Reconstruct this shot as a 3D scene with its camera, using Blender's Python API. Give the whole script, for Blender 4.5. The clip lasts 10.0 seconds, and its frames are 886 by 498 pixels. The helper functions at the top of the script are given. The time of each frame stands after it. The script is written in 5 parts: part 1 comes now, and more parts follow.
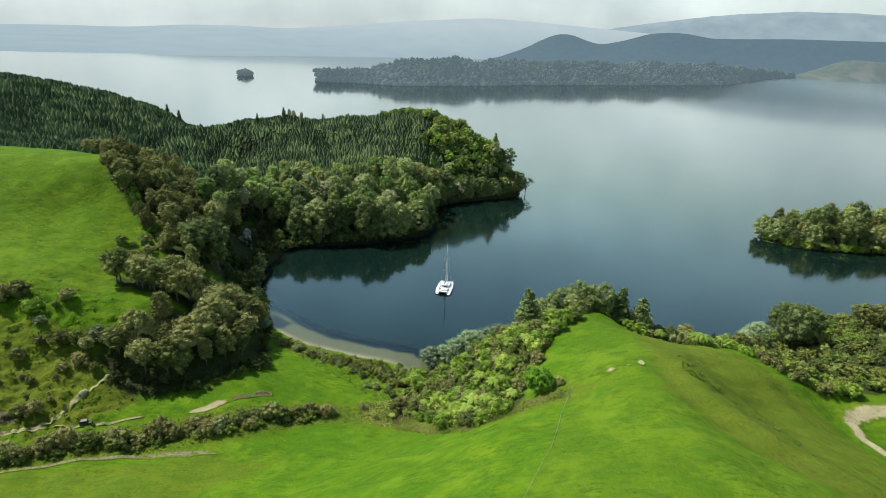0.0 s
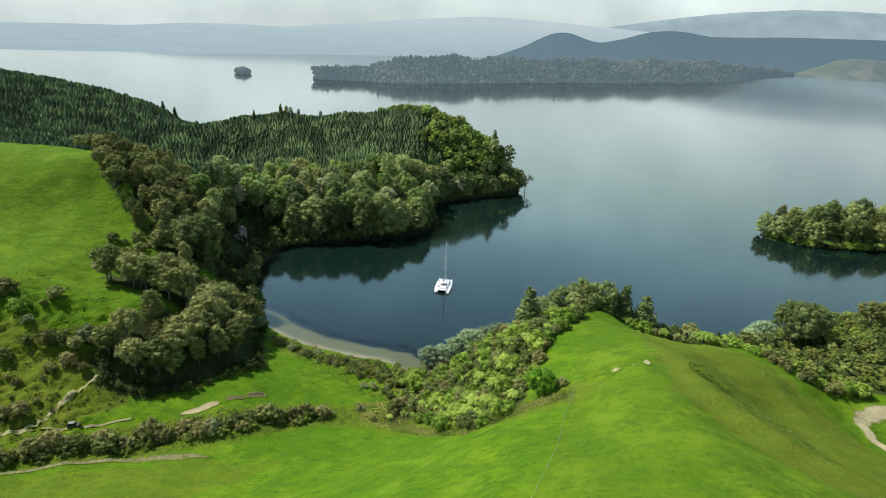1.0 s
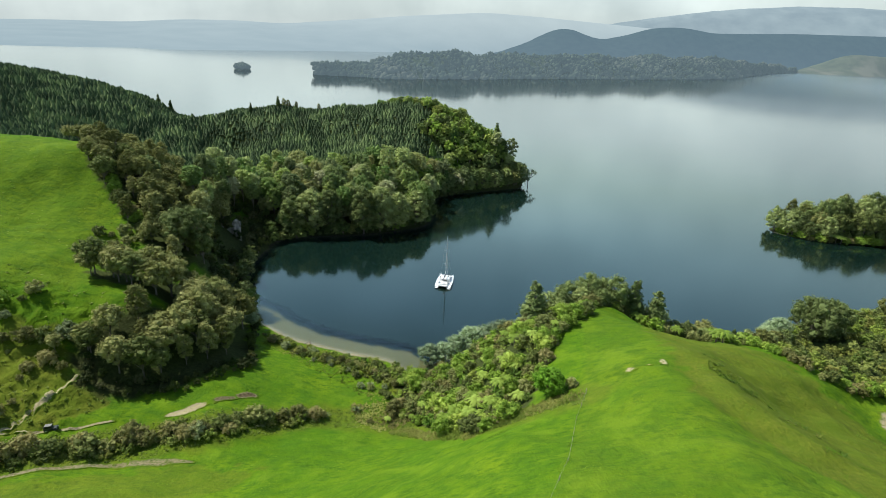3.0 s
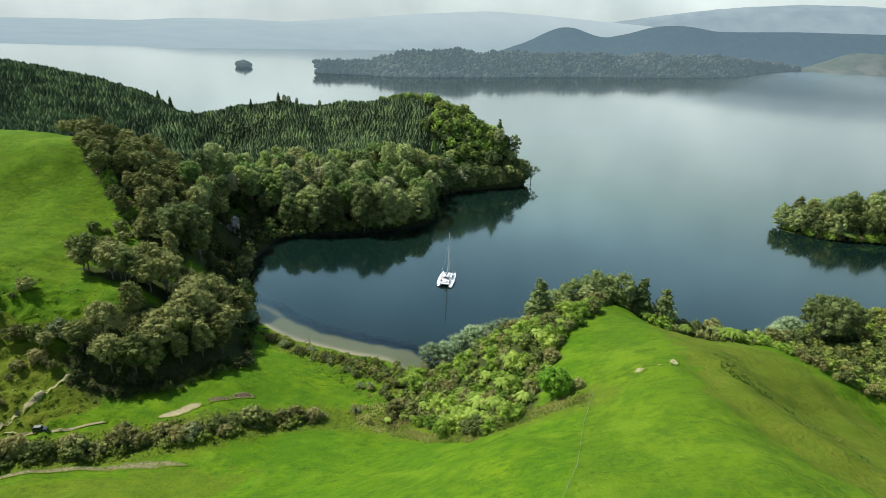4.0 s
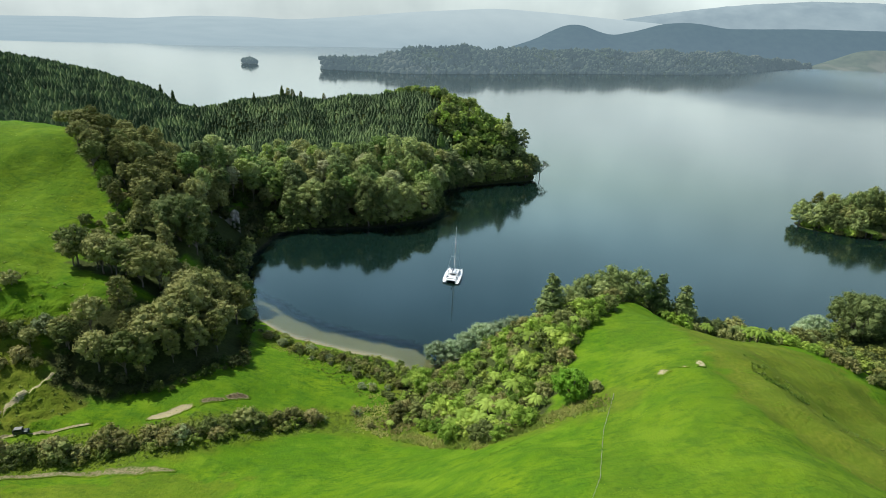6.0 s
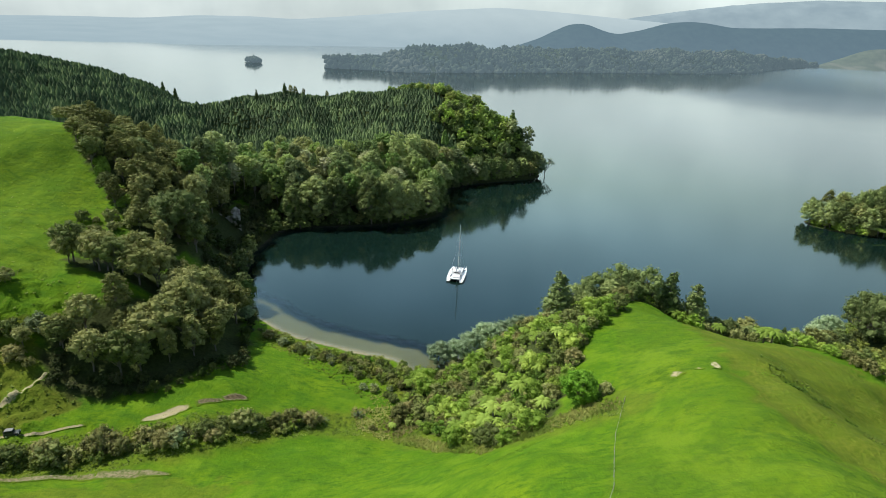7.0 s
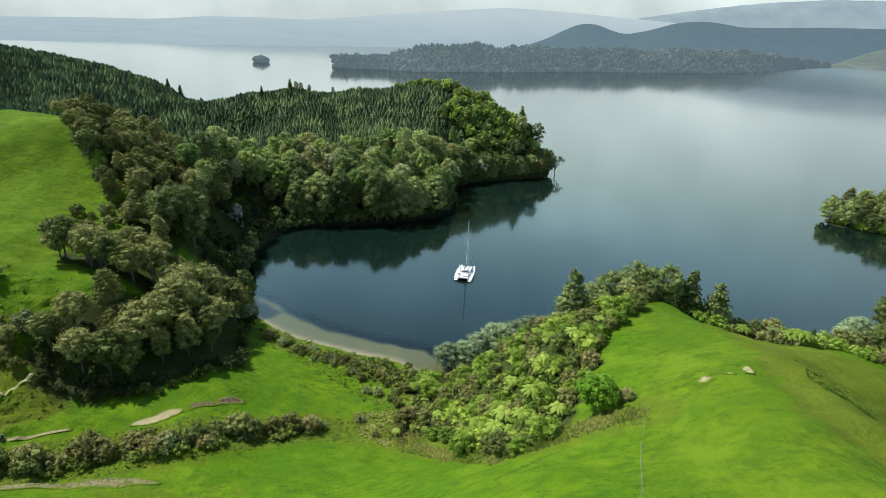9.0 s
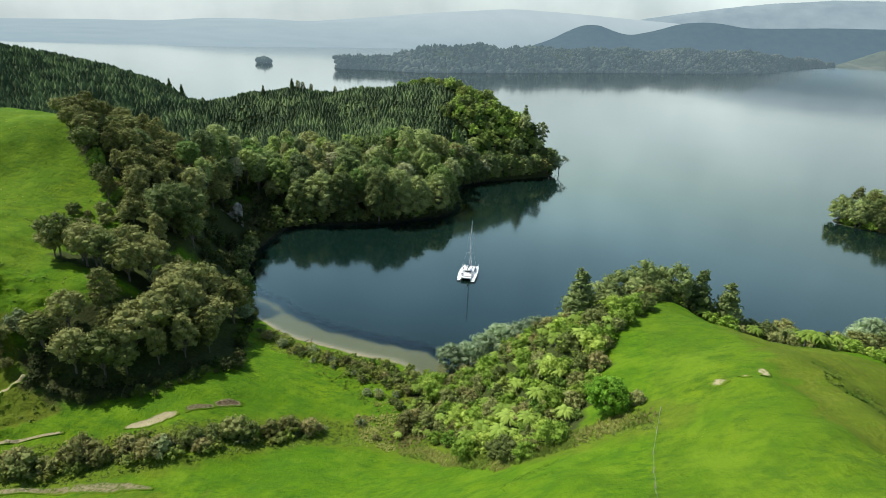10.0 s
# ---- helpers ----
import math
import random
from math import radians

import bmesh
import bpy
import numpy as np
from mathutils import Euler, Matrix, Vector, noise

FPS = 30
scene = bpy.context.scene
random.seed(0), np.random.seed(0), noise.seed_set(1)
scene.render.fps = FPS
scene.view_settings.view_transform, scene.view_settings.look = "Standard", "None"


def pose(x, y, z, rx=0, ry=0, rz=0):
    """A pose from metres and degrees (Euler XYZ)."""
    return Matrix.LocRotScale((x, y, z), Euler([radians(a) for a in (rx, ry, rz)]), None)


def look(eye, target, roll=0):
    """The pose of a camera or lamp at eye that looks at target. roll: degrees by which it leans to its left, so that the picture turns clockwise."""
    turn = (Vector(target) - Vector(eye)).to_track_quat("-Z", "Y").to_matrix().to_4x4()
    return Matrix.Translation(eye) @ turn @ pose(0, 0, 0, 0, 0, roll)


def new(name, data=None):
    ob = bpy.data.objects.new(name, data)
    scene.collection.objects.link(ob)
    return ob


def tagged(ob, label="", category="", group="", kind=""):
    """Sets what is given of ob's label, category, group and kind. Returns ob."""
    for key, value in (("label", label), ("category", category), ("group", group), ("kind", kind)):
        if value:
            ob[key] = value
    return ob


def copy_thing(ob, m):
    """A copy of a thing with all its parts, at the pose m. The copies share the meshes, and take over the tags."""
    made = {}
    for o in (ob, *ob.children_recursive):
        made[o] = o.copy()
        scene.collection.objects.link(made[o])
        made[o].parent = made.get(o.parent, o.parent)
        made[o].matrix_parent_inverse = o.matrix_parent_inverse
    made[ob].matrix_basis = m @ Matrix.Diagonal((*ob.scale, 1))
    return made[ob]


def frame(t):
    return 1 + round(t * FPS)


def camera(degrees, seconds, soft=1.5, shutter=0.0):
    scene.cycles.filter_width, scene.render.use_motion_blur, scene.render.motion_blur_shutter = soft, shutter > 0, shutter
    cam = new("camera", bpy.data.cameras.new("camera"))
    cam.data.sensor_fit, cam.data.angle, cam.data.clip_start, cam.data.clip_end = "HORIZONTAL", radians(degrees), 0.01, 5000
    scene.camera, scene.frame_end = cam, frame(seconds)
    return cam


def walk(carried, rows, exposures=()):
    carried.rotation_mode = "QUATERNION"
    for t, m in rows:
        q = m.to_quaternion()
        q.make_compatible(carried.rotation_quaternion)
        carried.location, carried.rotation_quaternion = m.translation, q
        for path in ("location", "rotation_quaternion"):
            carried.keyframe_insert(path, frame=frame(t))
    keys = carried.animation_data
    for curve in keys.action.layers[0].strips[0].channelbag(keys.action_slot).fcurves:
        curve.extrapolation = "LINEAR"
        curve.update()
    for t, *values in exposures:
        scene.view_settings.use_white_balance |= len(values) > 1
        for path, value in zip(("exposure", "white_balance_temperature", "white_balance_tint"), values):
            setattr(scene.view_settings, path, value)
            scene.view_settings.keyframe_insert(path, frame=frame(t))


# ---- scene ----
cam = camera(74.5, 10.0, soft=0.85)
PATH = [
    (0, (0.275, -0.773, 109.667), (-0.236, 92.952, 74.804), 2.899),
    (0.5, (0.263, 1.275, 108.598), (-0.115, 94.971, 73.655), 2.904),
    (1, (0.265, 3.334, 107.488), (-0.030, 96.998, 72.461), 2.906),
    (1.5, (0.276, 5.402, 106.347), (0.017, 99.033, 71.231), 2.906),
    (2, (0.293, 7.474, 105.184), (0.021, 101.071, 69.977), 2.903),
    (2.5, (0.312, 9.548, 104.005), (-0.019, 103.110, 68.707), 2.898),
    (3, (0.331, 11.619, 102.819), (-0.104, 105.147, 67.430), 2.890),
    (3.5, (0.347, 13.684, 101.632), (-0.234, 107.178, 66.154), 2.880),
    (4, (0.358, 15.739, 100.448), (-0.409, 109.199, 64.886), 2.867),
    (4.5, (0.363, 17.780, 99.273), (-0.627, 111.207, 63.632), 2.852),
    (5, (0.360, 19.801, 98.111), (-0.884, 113.199, 62.399), 2.834),
    (5.5, (0.350, 21.799, 96.966), (-1.176, 115.169, 61.193), 2.813),
    (6, (0.331, 23.768, 95.840), (-1.500, 117.113, 60.017), 2.790),
    (6.5, (0.305, 25.704, 94.736), (-1.848, 119.028, 58.875), 2.764),
    (7, (0.271, 27.601, 93.654), (-2.214, 120.909, 57.772), 2.736),
    (7.5, (0.231, 29.454, 92.595), (-2.590, 122.751, 56.709), 2.705),
    (8, (0.186, 31.258, 91.559), (-2.967, 124.550, 55.690), 2.672),
    (8.5, (0.139, 33.006, 90.545), (-3.335, 126.302, 54.714), 2.636),
    (9, (0.092, 34.693, 89.551), (-3.682, 128.001, 53.784), 2.598),
    (9.5, (0.047, 36.313, 88.576), (-3.998, 129.644, 52.898), 2.557),
    (10, (0.009, 37.859, 87.616), (-4.269, 131.226, 52.057), 2.514),
]
walk(cam, [(t, look(eye, target, roll)) for t, eye, target, roll in PATH])

# ---- light ----
SUN_WAY = Vector((-0.68, 0.26, 0.92)).normalized()
sun = new("sun", bpy.data.lights.new("sun", "SUN"))
sun.data.energy, sun.data.angle, sun.data.color = 4.95, radians(0.6), (1.0, 0.97, 0.90)
sun.matrix_world = look(SUN_WAY * 300, (0, 0, 0))
scene.view_settings.exposure = 0.22


def tree_of(owner):
    owner.use_nodes = True
    owner.node_tree.nodes.clear()
    return owner.node_tree


def node(nt, kind, inputs=None, **props):
    n = nt.nodes.new(kind)
    for key, value in props.items():
        setattr(n, key, value)
    for key, value in (inputs or {}).items():
        if isinstance(value, bpy.types.NodeSocket):
            nt.links.new(value, n.inputs[key])
        else:
            n.inputs[key].default_value = value
    return n


def ramp(nt, fac, stops):
    r = node(nt, "ShaderNodeValToRGB", {"Fac": fac})
    while len(r.color_ramp.elements) < len(stops):
        r.color_ramp.elements.new(0.5)
    for e, (p, c) in zip(r.color_ramp.elements, stops):
        e.position, e.color = p, (*c, 1)
    return r.outputs["Color"]


def mix(nt, fac, a, b, mode="MIX"):
    m = node(nt, "ShaderNodeMix", data_type="RGBA", blend_type=mode)
    for k, v in ((0, fac), (6, a), (7, b)):
        if isinstance(v, bpy.types.NodeSocket):
            nt.links.new(v, m.inputs[k])
        else:
            m.inputs[k].default_value = v if k == 0 or len(v) == 4 else (*v, 1)
    return m.outputs[2]


def spot(nt, where, scale, detail=4.0, rough=0.55, lo=0.35, hi=0.65, stretch=None):
    """Noise at a real-world size, eased from 0 to 1."""
    if stretch:
        where = node(nt, "ShaderNodeMapping", {"Vector": where, "Scale": stretch}).outputs[0]
    n = node(nt, "ShaderNodeTexNoise", {"Vector": where, "Scale": scale, "Detail": detail, "Roughness": rough})
    return node(nt, "ShaderNodeMapRange", {"Value": n.outputs[0], 1: lo, 2: hi}).outputs[0]


# Pale haze low down, blue above, with broken cloud.
world = bpy.data.worlds.new("world")
scene.world = world
nt = tree_of(world)
sky = node(nt, "ShaderNodeTexSky", sky_type="NISHITA", sun_disc=False, sun_elevation=math.asin(SUN_WAY.z),
           sun_rotation=math.atan2(SUN_WAY.x, SUN_WAY.y), air_density=1.2, dust_density=2.0, altitude=300.0)
coords = node(nt, "ShaderNodeTexCoord").outputs["Generated"]
cloud = spot(nt, coords, 2.3, 5.0, 0.5, 0.40, 0.70, (1, 1, 2.6))
up = node(nt, "ShaderNodeSeparateXYZ", {"Vector": coords}).outputs["Z"]
low = node(nt, "ShaderNodeMapRange", {"Value": up, 1: 0.42, 2: 0.70, 3: 1.0, 4: 0.0}).outputs[0]
high = node(nt, "ShaderNodeMath", {0: cloud, 1: 0.35}, operation="MULTIPLY").outputs[0]
veil = node(nt, "ShaderNodeMath", {0: low, 1: high}, operation="MAXIMUM").outputs[0]
# The haze is bright over the lake, towards the sun, and thins out the other way.
ahead = node(nt, "ShaderNodeVectorMath", {0: coords, 1: (-0.45, 0.89, 0.0)}, operation="DOT_PRODUCT").outputs["Value"]
ahead = node(nt, "ShaderNodeMapRange", {"Value": ahead, 1: -0.35, 2: 0.70, 3: 0.12, 4: 1.0}).outputs[0]
veil = node(nt, "ShaderNodeMath", {0: veil, 1: ahead}, operation="MULTIPLY").outputs[0]
pale = ramp(nt, up, [(0.0, (0.46, 0.505, 0.505)), (0.03, (0.50, 0.555, 0.55)), (0.09, (0.60, 0.68, 0.68)), (0.15, (0.74, 0.86, 0.87)),
                     (0.23, (0.73, 0.96, 0.94)), (0.32, (0.62, 0.96, 1.13)), (0.45, (0.44, 0.79, 1.14)), (0.70, (0.23, 0.42, 0.72))])
pale = mix(nt, 1.0, pale, mix(nt, cloud, (12.2, 12.6, 12.6), (17.6, 17.8, 17.5)), "MULTIPLY")
wisp = spot(nt, coords, 6.0, 5.0, 0.55, 0.36, 0.66, (1, 1, 0.7))
pale = mix(nt, 1.0, pale, mix(nt, wisp, (0.86, 0.88, 0.89), (1.07, 1.07, 1.06)), "MULTIPLY")
tint = mix(nt, veil, sky.outputs[0], pale)
bg = node(nt, "ShaderNodeBackground", {"Color": tint, "Strength": 0.088})
nt.links.new(bg.outputs[0], node(nt, "ShaderNodeOutputWorld").inputs[0])


# ---- materials ----
def surface(name, color=(0.5, 0.5, 0.5), rough=0.6, metal=0.0):
    m = bpy.data.materials.new(name)
    nt = tree_of(m)
    b = node(nt, "ShaderNodeBsdfPrincipled", {"Base Color": (*color, 1), "Roughness": rough, "Metallic": metal})
    nt.links.new(b.outputs[0], node(nt, "ShaderNodeOutputMaterial").inputs[0])
    return m, nt, b


def bumped(nt, b, value, strength, distance):
    n = node(nt, "ShaderNodeBump", {"Height": value, "Strength": strength, "Distance": distance})
    nt.links.new(n.outputs[0], b.inputs["Normal"])


def plain(name, color, rough=0.6, metal=0.0, grain=3.0, vary=0.15):
    m, nt, b = surface(name, color, rough, metal)
    where = node(nt, "ShaderNodeTexCoord").outputs["Object"]
    dark = tuple(c * (1 - vary) for c in color)
    light = tuple(min(1, c * (1 + vary)) for c in color)
    nt.links.new(mix(nt, spot(nt, where, grain, 5.0), dark, light), b.inputs["Base Color"])
    return m


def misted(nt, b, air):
    """Puts the haze before a distant backdrop into its material as a glow."""
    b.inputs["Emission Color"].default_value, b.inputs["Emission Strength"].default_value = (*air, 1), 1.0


def foliage(name, dark, light, warm, single=True, clear=0.15, air=None, toned=False):
    """Leaves that vary from plant to plant and from clump to clump."""
    m, nt, b = surface(name, light, 0.62)
    info = node(nt, "ShaderNodeObjectInfo").outputs["Random"]
    geo = node(nt, "ShaderNodeNewGeometry")
    isle = geo.outputs["Random Per Island"]
    where = geo.outputs["Position"]
    tone = mix(nt, node(nt, "ShaderNodeMapRange", {"Value": isle, 3: 0.15, 4: 0.80}).outputs[0], dark, light)
    tone = mix(nt, spot(nt, where, 0.35, 3.0), tone, mix(nt, 0.5, tone, light))
    tone = mix(nt, spot(nt, where, 1.1, 2.0, 0.5, 0.42, 0.62), mix(nt, 0.35, tone, dark), tone)
    who = info if single else spot(nt, where, 0.09, 2.0, 0.5, 0.35, 0.65)
    if toned:
        who = node(nt, "ShaderNodeAttribute", attribute_name="tone").outputs["Fac"]
    tone = mix(nt, node(nt, "ShaderNodeMapRange", {"Value": who, 1: 0.45, 2: 1.0, 3: 0.0, 4: 0.75}).outputs[0], tone, warm)
    if toned:
        kindred = ramp(nt, who, [(0.0, (0.75, 0.92, 0.75)), (0.22, (1.0, 0.96, 1.15)), (0.40, (0.82, 1.06, 0.72)), (0.62, (1.08, 0.98, 0.9)), (0.80, (0.90, 1.12, 0.62)), (1.0, (1.0, 1.02, 1.1))])
        tone = mix(nt, 1.0, tone, kindred, "MULTIPLY")
    shade = node(nt, "ShaderNodeMapRange", {"Value": who, 1: 0.0, 2: 0.7, 3: 0.70, 4: 1.15}).outputs[0]
    tone = mix(nt, 1.0, tone, node(nt, "ShaderNodeCombineXYZ", {0: shade, 1: shade, 2: shade}).outputs[0], "MULTIPLY")
    nt.links.new(tone, b.inputs["Base Color"])
    b.inputs["Specular IOR Level"].default_value = 0.08
    if air:
        misted(nt, b, air)
    glow = node(nt, "ShaderNodeBsdfTranslucent", {"Color": tone})
    both = node(nt, "ShaderNodeMixShader", {0: clear, 1: b.outputs[0], 2: glow.outputs[0]})
    nt.links.new(both.outputs[0], [n for n in nt.nodes if n.type == "OUTPUT_MATERIAL"][0].inputs[0])
    return m


LEAF_OLIVE = foliage("olive_leaves", (0.090, 0.106, 0.030), (0.285, 0.300, 0.088), (0.285, 0.285, 0.104), clear=0.26)
LEAF_DARK = foliage("dark_leaves", (0.066, 0.094, 0.027), (0.245, 0.290, 0.080), (0.305, 0.300, 0.110), clear=0.24)
LEAF_BRIGHT = foliage("bright_leaves", (0.130, 0.225, 0.028), (0.350, 0.510, 0.075), (0.430, 0.500, 0.105), clear=0.38)
LEAF_SHORE = foliage("shore_leaves", (0.095, 0.134, 0.042), (0.315, 0.392, 0.130), (0.345, 0.390, 0.145), clear=0.34)
LEAF_SPIRE = foliage("conifer_sprays", (0.042, 0.070, 0.022), (0.150, 0.205, 0.062), (0.165, 0.205, 0.070), clear=0.15)
LEAF_ROUND = foliage("glossy_leaves", (0.060, 0.150, 0.014), (0.200, 0.400, 0.034), (0.230, 0.400, 0.040), clear=0.25)
LEAF_GREY = foliage("grey_leaves", (0.150, 0.190, 0.085), (0.320, 0.380, 0.190), (0.330, 0.370, 0.170), clear=0.35)
LEAF_FERN = foliage("fern_fronds", (0.141, 0.222, 0.030), (0.282, 0.404, 0.062), (0.320, 0.404, 0.084), clear=0.3)
LEAF_SILVER = foliage("silver_leaves", (0.235, 0.315, 0.175), (0.405, 0.510, 0.300), (0.400, 0.480, 0.260), clear=0.5)
LEAF_RUSH = foliage("rush_blades", (0.050, 0.105, 0.012), (0.110, 0.175, 0.020), (0.150, 0.170, 0.032), single=False, clear=0.30)
LEAF_GRASS = foliage("grass_blades", (0.070, 0.150, 0.008), (0.115, 0.208, 0.012), (0.140, 0.210, 0.014), single=False, clear=0.3)
LEAF_BRACKEN = foliage("dead_bracken", (0.175, 0.165, 0.052), (0.350, 0.325, 0.115), (0.330, 0.350, 0.095), single=False, clear=0.3)
LEAF_RANK = foliage("rank_grass", (0.110, 0.170, 0.020), (0.240, 0.310, 0.055), (0.280, 0.270, 0.080), single=False, clear=0.4)
LEAF_FLAX = foliage("flax_leaves", (0.090, 0.120, 0.050), (0.240, 0.290, 0.140), (0.260, 0.270, 0.130), clear=0.1)
LEAF_BROWN = foliage("brown_scrub", (0.105, 0.115, 0.034), (0.285, 0.290, 0.096), (0.325, 0.285, 0.115), clear=0.30)
LEAF_PINE = foliage("pine_needles", (0.046, 0.078, 0.032), (0.098, 0.145, 0.058), (0.170, 0.230, 0.085), single=False, clear=0.1)
LEAF_WOOD = foliage("forest_leaves", (0.096, 0.134, 0.048), (0.370, 0.440, 0.160), (0.450, 0.430, 0.235), single=False, clear=0.32, toned=True)
LEAF_SHRUB = foliage("scrub_leaves", (0.086, 0.108, 0.028), (0.255, 0.292, 0.080), (0.285, 0.300, 0.085), single=False, clear=0.26, toned=True)
LEAF_TUFT = foliage("tussock_blades", (0.120, 0.190, 0.026), (0.275, 0.365, 0.080), (0.310, 0.340, 0.100), single=False, clear=0.5)
BARK = plain("grey_bark", (0.16, 0.135, 0.11), 0.85, grain=6.0, vary=0.35)
WHITE = plain("white_gelcoat", (0.80, 0.80, 0.78), 0.25, grain=1.5, vary=0.03)
DARK = plain("dark_glazing", (0.015, 0.018, 0.022), 0.12, grain=1.0, vary=0.2)
ALLOY = plain("bare_aluminium", (0.72, 0.73, 0.75), 0.35, 0.6, grain=2.0, vary=0.05)
CANVAS = plain("navy_canvas", (0.03, 0.04, 0.07), 0.8, grain=5.0, vary=0.2)
POST = plain("weathered_timber", (0.25, 0.235, 0.165), 0.85, grain=4.0, vary=0.3)
WIRE = plain("galvanised_wire", (0.30, 0.30, 0.27), 0.7, 0.2, grain=4.0)
PAINT = plain("dark_green_paint", (0.030, 0.040, 0.034), 0.35, grain=2.0, vary=0.25)
ROOF = plain("pale_roof_canvas", (0.17, 0.17, 0.16), 0.7, grain=3.0, vary=0.2)
RUBBER = plain("tyre_rubber", (0.02, 0.02, 0.02), 0.8)
ROCK = plain("pale_rock", (0.30, 0.275, 0.235), 0.85, grain=0.8, vary=0.4)


def ground_material():
    m, nt, b = surface("pasture", rough=0.9)
    geo = node(nt, "ShaderNodeNewGeometry")
    where = geo.outputs["Position"]
    cover = node(nt, "ShaderNodeVertexColor", layer_name="cover")
    part = node(nt, "ShaderNodeSeparateColor", {0: cover.outputs[0]})
    broad = spot(nt, where, 0.035, 4.0, 0.55, 0.36, 0.64)
    medium = spot(nt, where, 0.16, 5.0, 0.6, 0.36, 0.66)
    fine = spot(nt, where, 1.3, 5.0, 0.65, 0.30, 0.70)
    streak = spot(nt, where, 0.42, 6.0, 0.72, 0.47, 0.63, (0.6, 1.3, 1.0))
    tone = mix(nt, broad, (0.070, 0.150, 0.005), (0.124, 0.200, 0.008))
    tone = mix(nt, node(nt, "ShaderNodeMath", {0: medium, 1: 0.7}, operation="MULTIPLY").outputs[0], tone, (0.044, 0.124, 0.006))
    tone = mix(nt, node(nt, "ShaderNodeMath", {0: streak, 1: 0.8}, operation="MULTIPLY").outputs[0], tone, (0.036, 0.105, 0.008))
    tufty = spot(nt, where, 0.75, 6.0, 0.72, 0.51, 0.62, (0.5, 1.25, 1.0))
    tufty = node(nt, "ShaderNodeMath", {0: tufty, 1: spot(nt, where, 0.07, 3.0, 0.5, 0.38, 0.54)}, operation="MULTIPLY").outputs[0]
    tone = mix(nt, node(nt, "ShaderNodeMath", {0: tufty, 1: 0.8}, operation="MULTIPLY").outputs[0], tone, (0.030, 0.092, 0.007))
    steppy = spot(nt, where, 1.0, 4.0, 0.6, 0.50, 0.66, (0.10, 0.10, 1.5))
    tone = mix(nt, node(nt, "ShaderNodeMath", {0: steppy, 1: 0.45}, operation="MULTIPLY").outputs[0], tone, (0.042, 0.104, 0.008))
    lit = spot(nt, where, 0.11, 4.0, 0.6, 0.52, 0.66)
    tone = mix(nt, node(nt, "ShaderNodeMath", {0: lit, 1: 0.5}, operation="MULTIPLY").outputs[0], tone, (0.145, 0.236, 0.014))
    tone = mix(nt, node(nt, "ShaderNodeMath", {0: fine, 1: 0.2}, operation="MULTIPLY").outputs[0], tone, (0.140, 0.225, 0.014))
    # Rough, drier growth, bare earth, leaf litter.
    rough = mix(nt, fine, (0.070, 0.092, 0.010), (0.165, 0.160, 0.026))
    rough = mix(nt, medium, rough, (0.105, 0.135, 0.014))
    tone = mix(nt, part.outputs[1], tone, rough)
    litter_shade = mix(nt, fine, (0.022, 0.024, 0.012), (0.055, 0.060, 0.025))
    tone = mix(nt, part.outputs[2], tone, litter_shade)
    earth = mix(nt, medium, (0.24, 0.20, 0.105), (0.48, 0.425, 0.255))
    earth = mix(nt, fine, earth, (0.34, 0.295, 0.175))
    ragged = node(nt, "ShaderNodeMath", {0: spot(nt, where, 1.5, 5.0, 0.7, 0.30, 0.70), 1: 1.5, 2: 0.25}, operation="MULTIPLY_ADD").outputs[0]
    ragged = node(nt, "ShaderNodeMath", {0: ragged, 1: part.outputs[0]}, operation="MULTIPLY").outputs[0]
    worn = node(nt, "ShaderNodeMapRange", {"Value": ragged, 1: 0.20, 2: 0.70}).outputs[0]
    earth = mix(nt, part.outputs[2], earth, mix(nt, fine, (0.055, 0.042, 0.022), (0.130, 0.100, 0.058)))
    tone = mix(nt, worn, tone, earth)
    # Sand at the edge; weedy silt below, the water's dimming put into its colour.
    z = node(nt, "ShaderNodeSeparateXYZ", {0: where}).outputs[2]
    wob = node(nt, "ShaderNodeMath", {0: medium, 1: 0.5}, operation="MULTIPLY").outputs[0]
    z2 = node(nt, "ShaderNodeMath", {0: z, 1: wob}, operation="SUBTRACT").outputs[0]
    z3 = node(nt, "ShaderNodeMath", {0: z, 1: node(nt, "ShaderNodeMath", {0: medium, 1: 0.15}, operation="MULTIPLY").outputs[0]}, operation="SUBTRACT").outputs[0]
    shore = node(nt, "ShaderNodeMapRange", {"Value": z3, 1: 0.10, 2: 0.0}).outputs[0]
    sand = mix(nt, fine, (0.23, 0.205, 0.13), (0.32, 0.285, 0.19))
    bank = mix(nt, fine, (0.030, 0.030, 0.020), (0.085, 0.075, 0.050))
    bed = node(nt, "ShaderNodeMapRange", {"Value": z2, 1: -1.55, 2: -1.85}).outputs[0]
    dimmed_silt = mix(nt, medium, (0.002, 0.0105, 0.0095), (0.003, 0.0125, 0.0115))
    sand = mix(nt, node(nt, "ShaderNodeMapRange", {"Value": z, 1: 0.08, 2: -0.35}).outputs[0], sand, (0.118, 0.117, 0.054))
    beach = cover.outputs["Alpha"]
    wet = node(nt, "ShaderNodeMapRange", {"Value": z2, 1: 0.0, 2: -0.9}).outputs[0]
    tone = mix(nt, shore, tone, mix(nt, beach, mix(nt, wet, bank, dimmed_silt), mix(nt, bed, sand, dimmed_silt)))
    nt.links.new(tone, b.inputs["Base Color"])
    b.inputs["Specular IOR Level"].default_value = 0.04
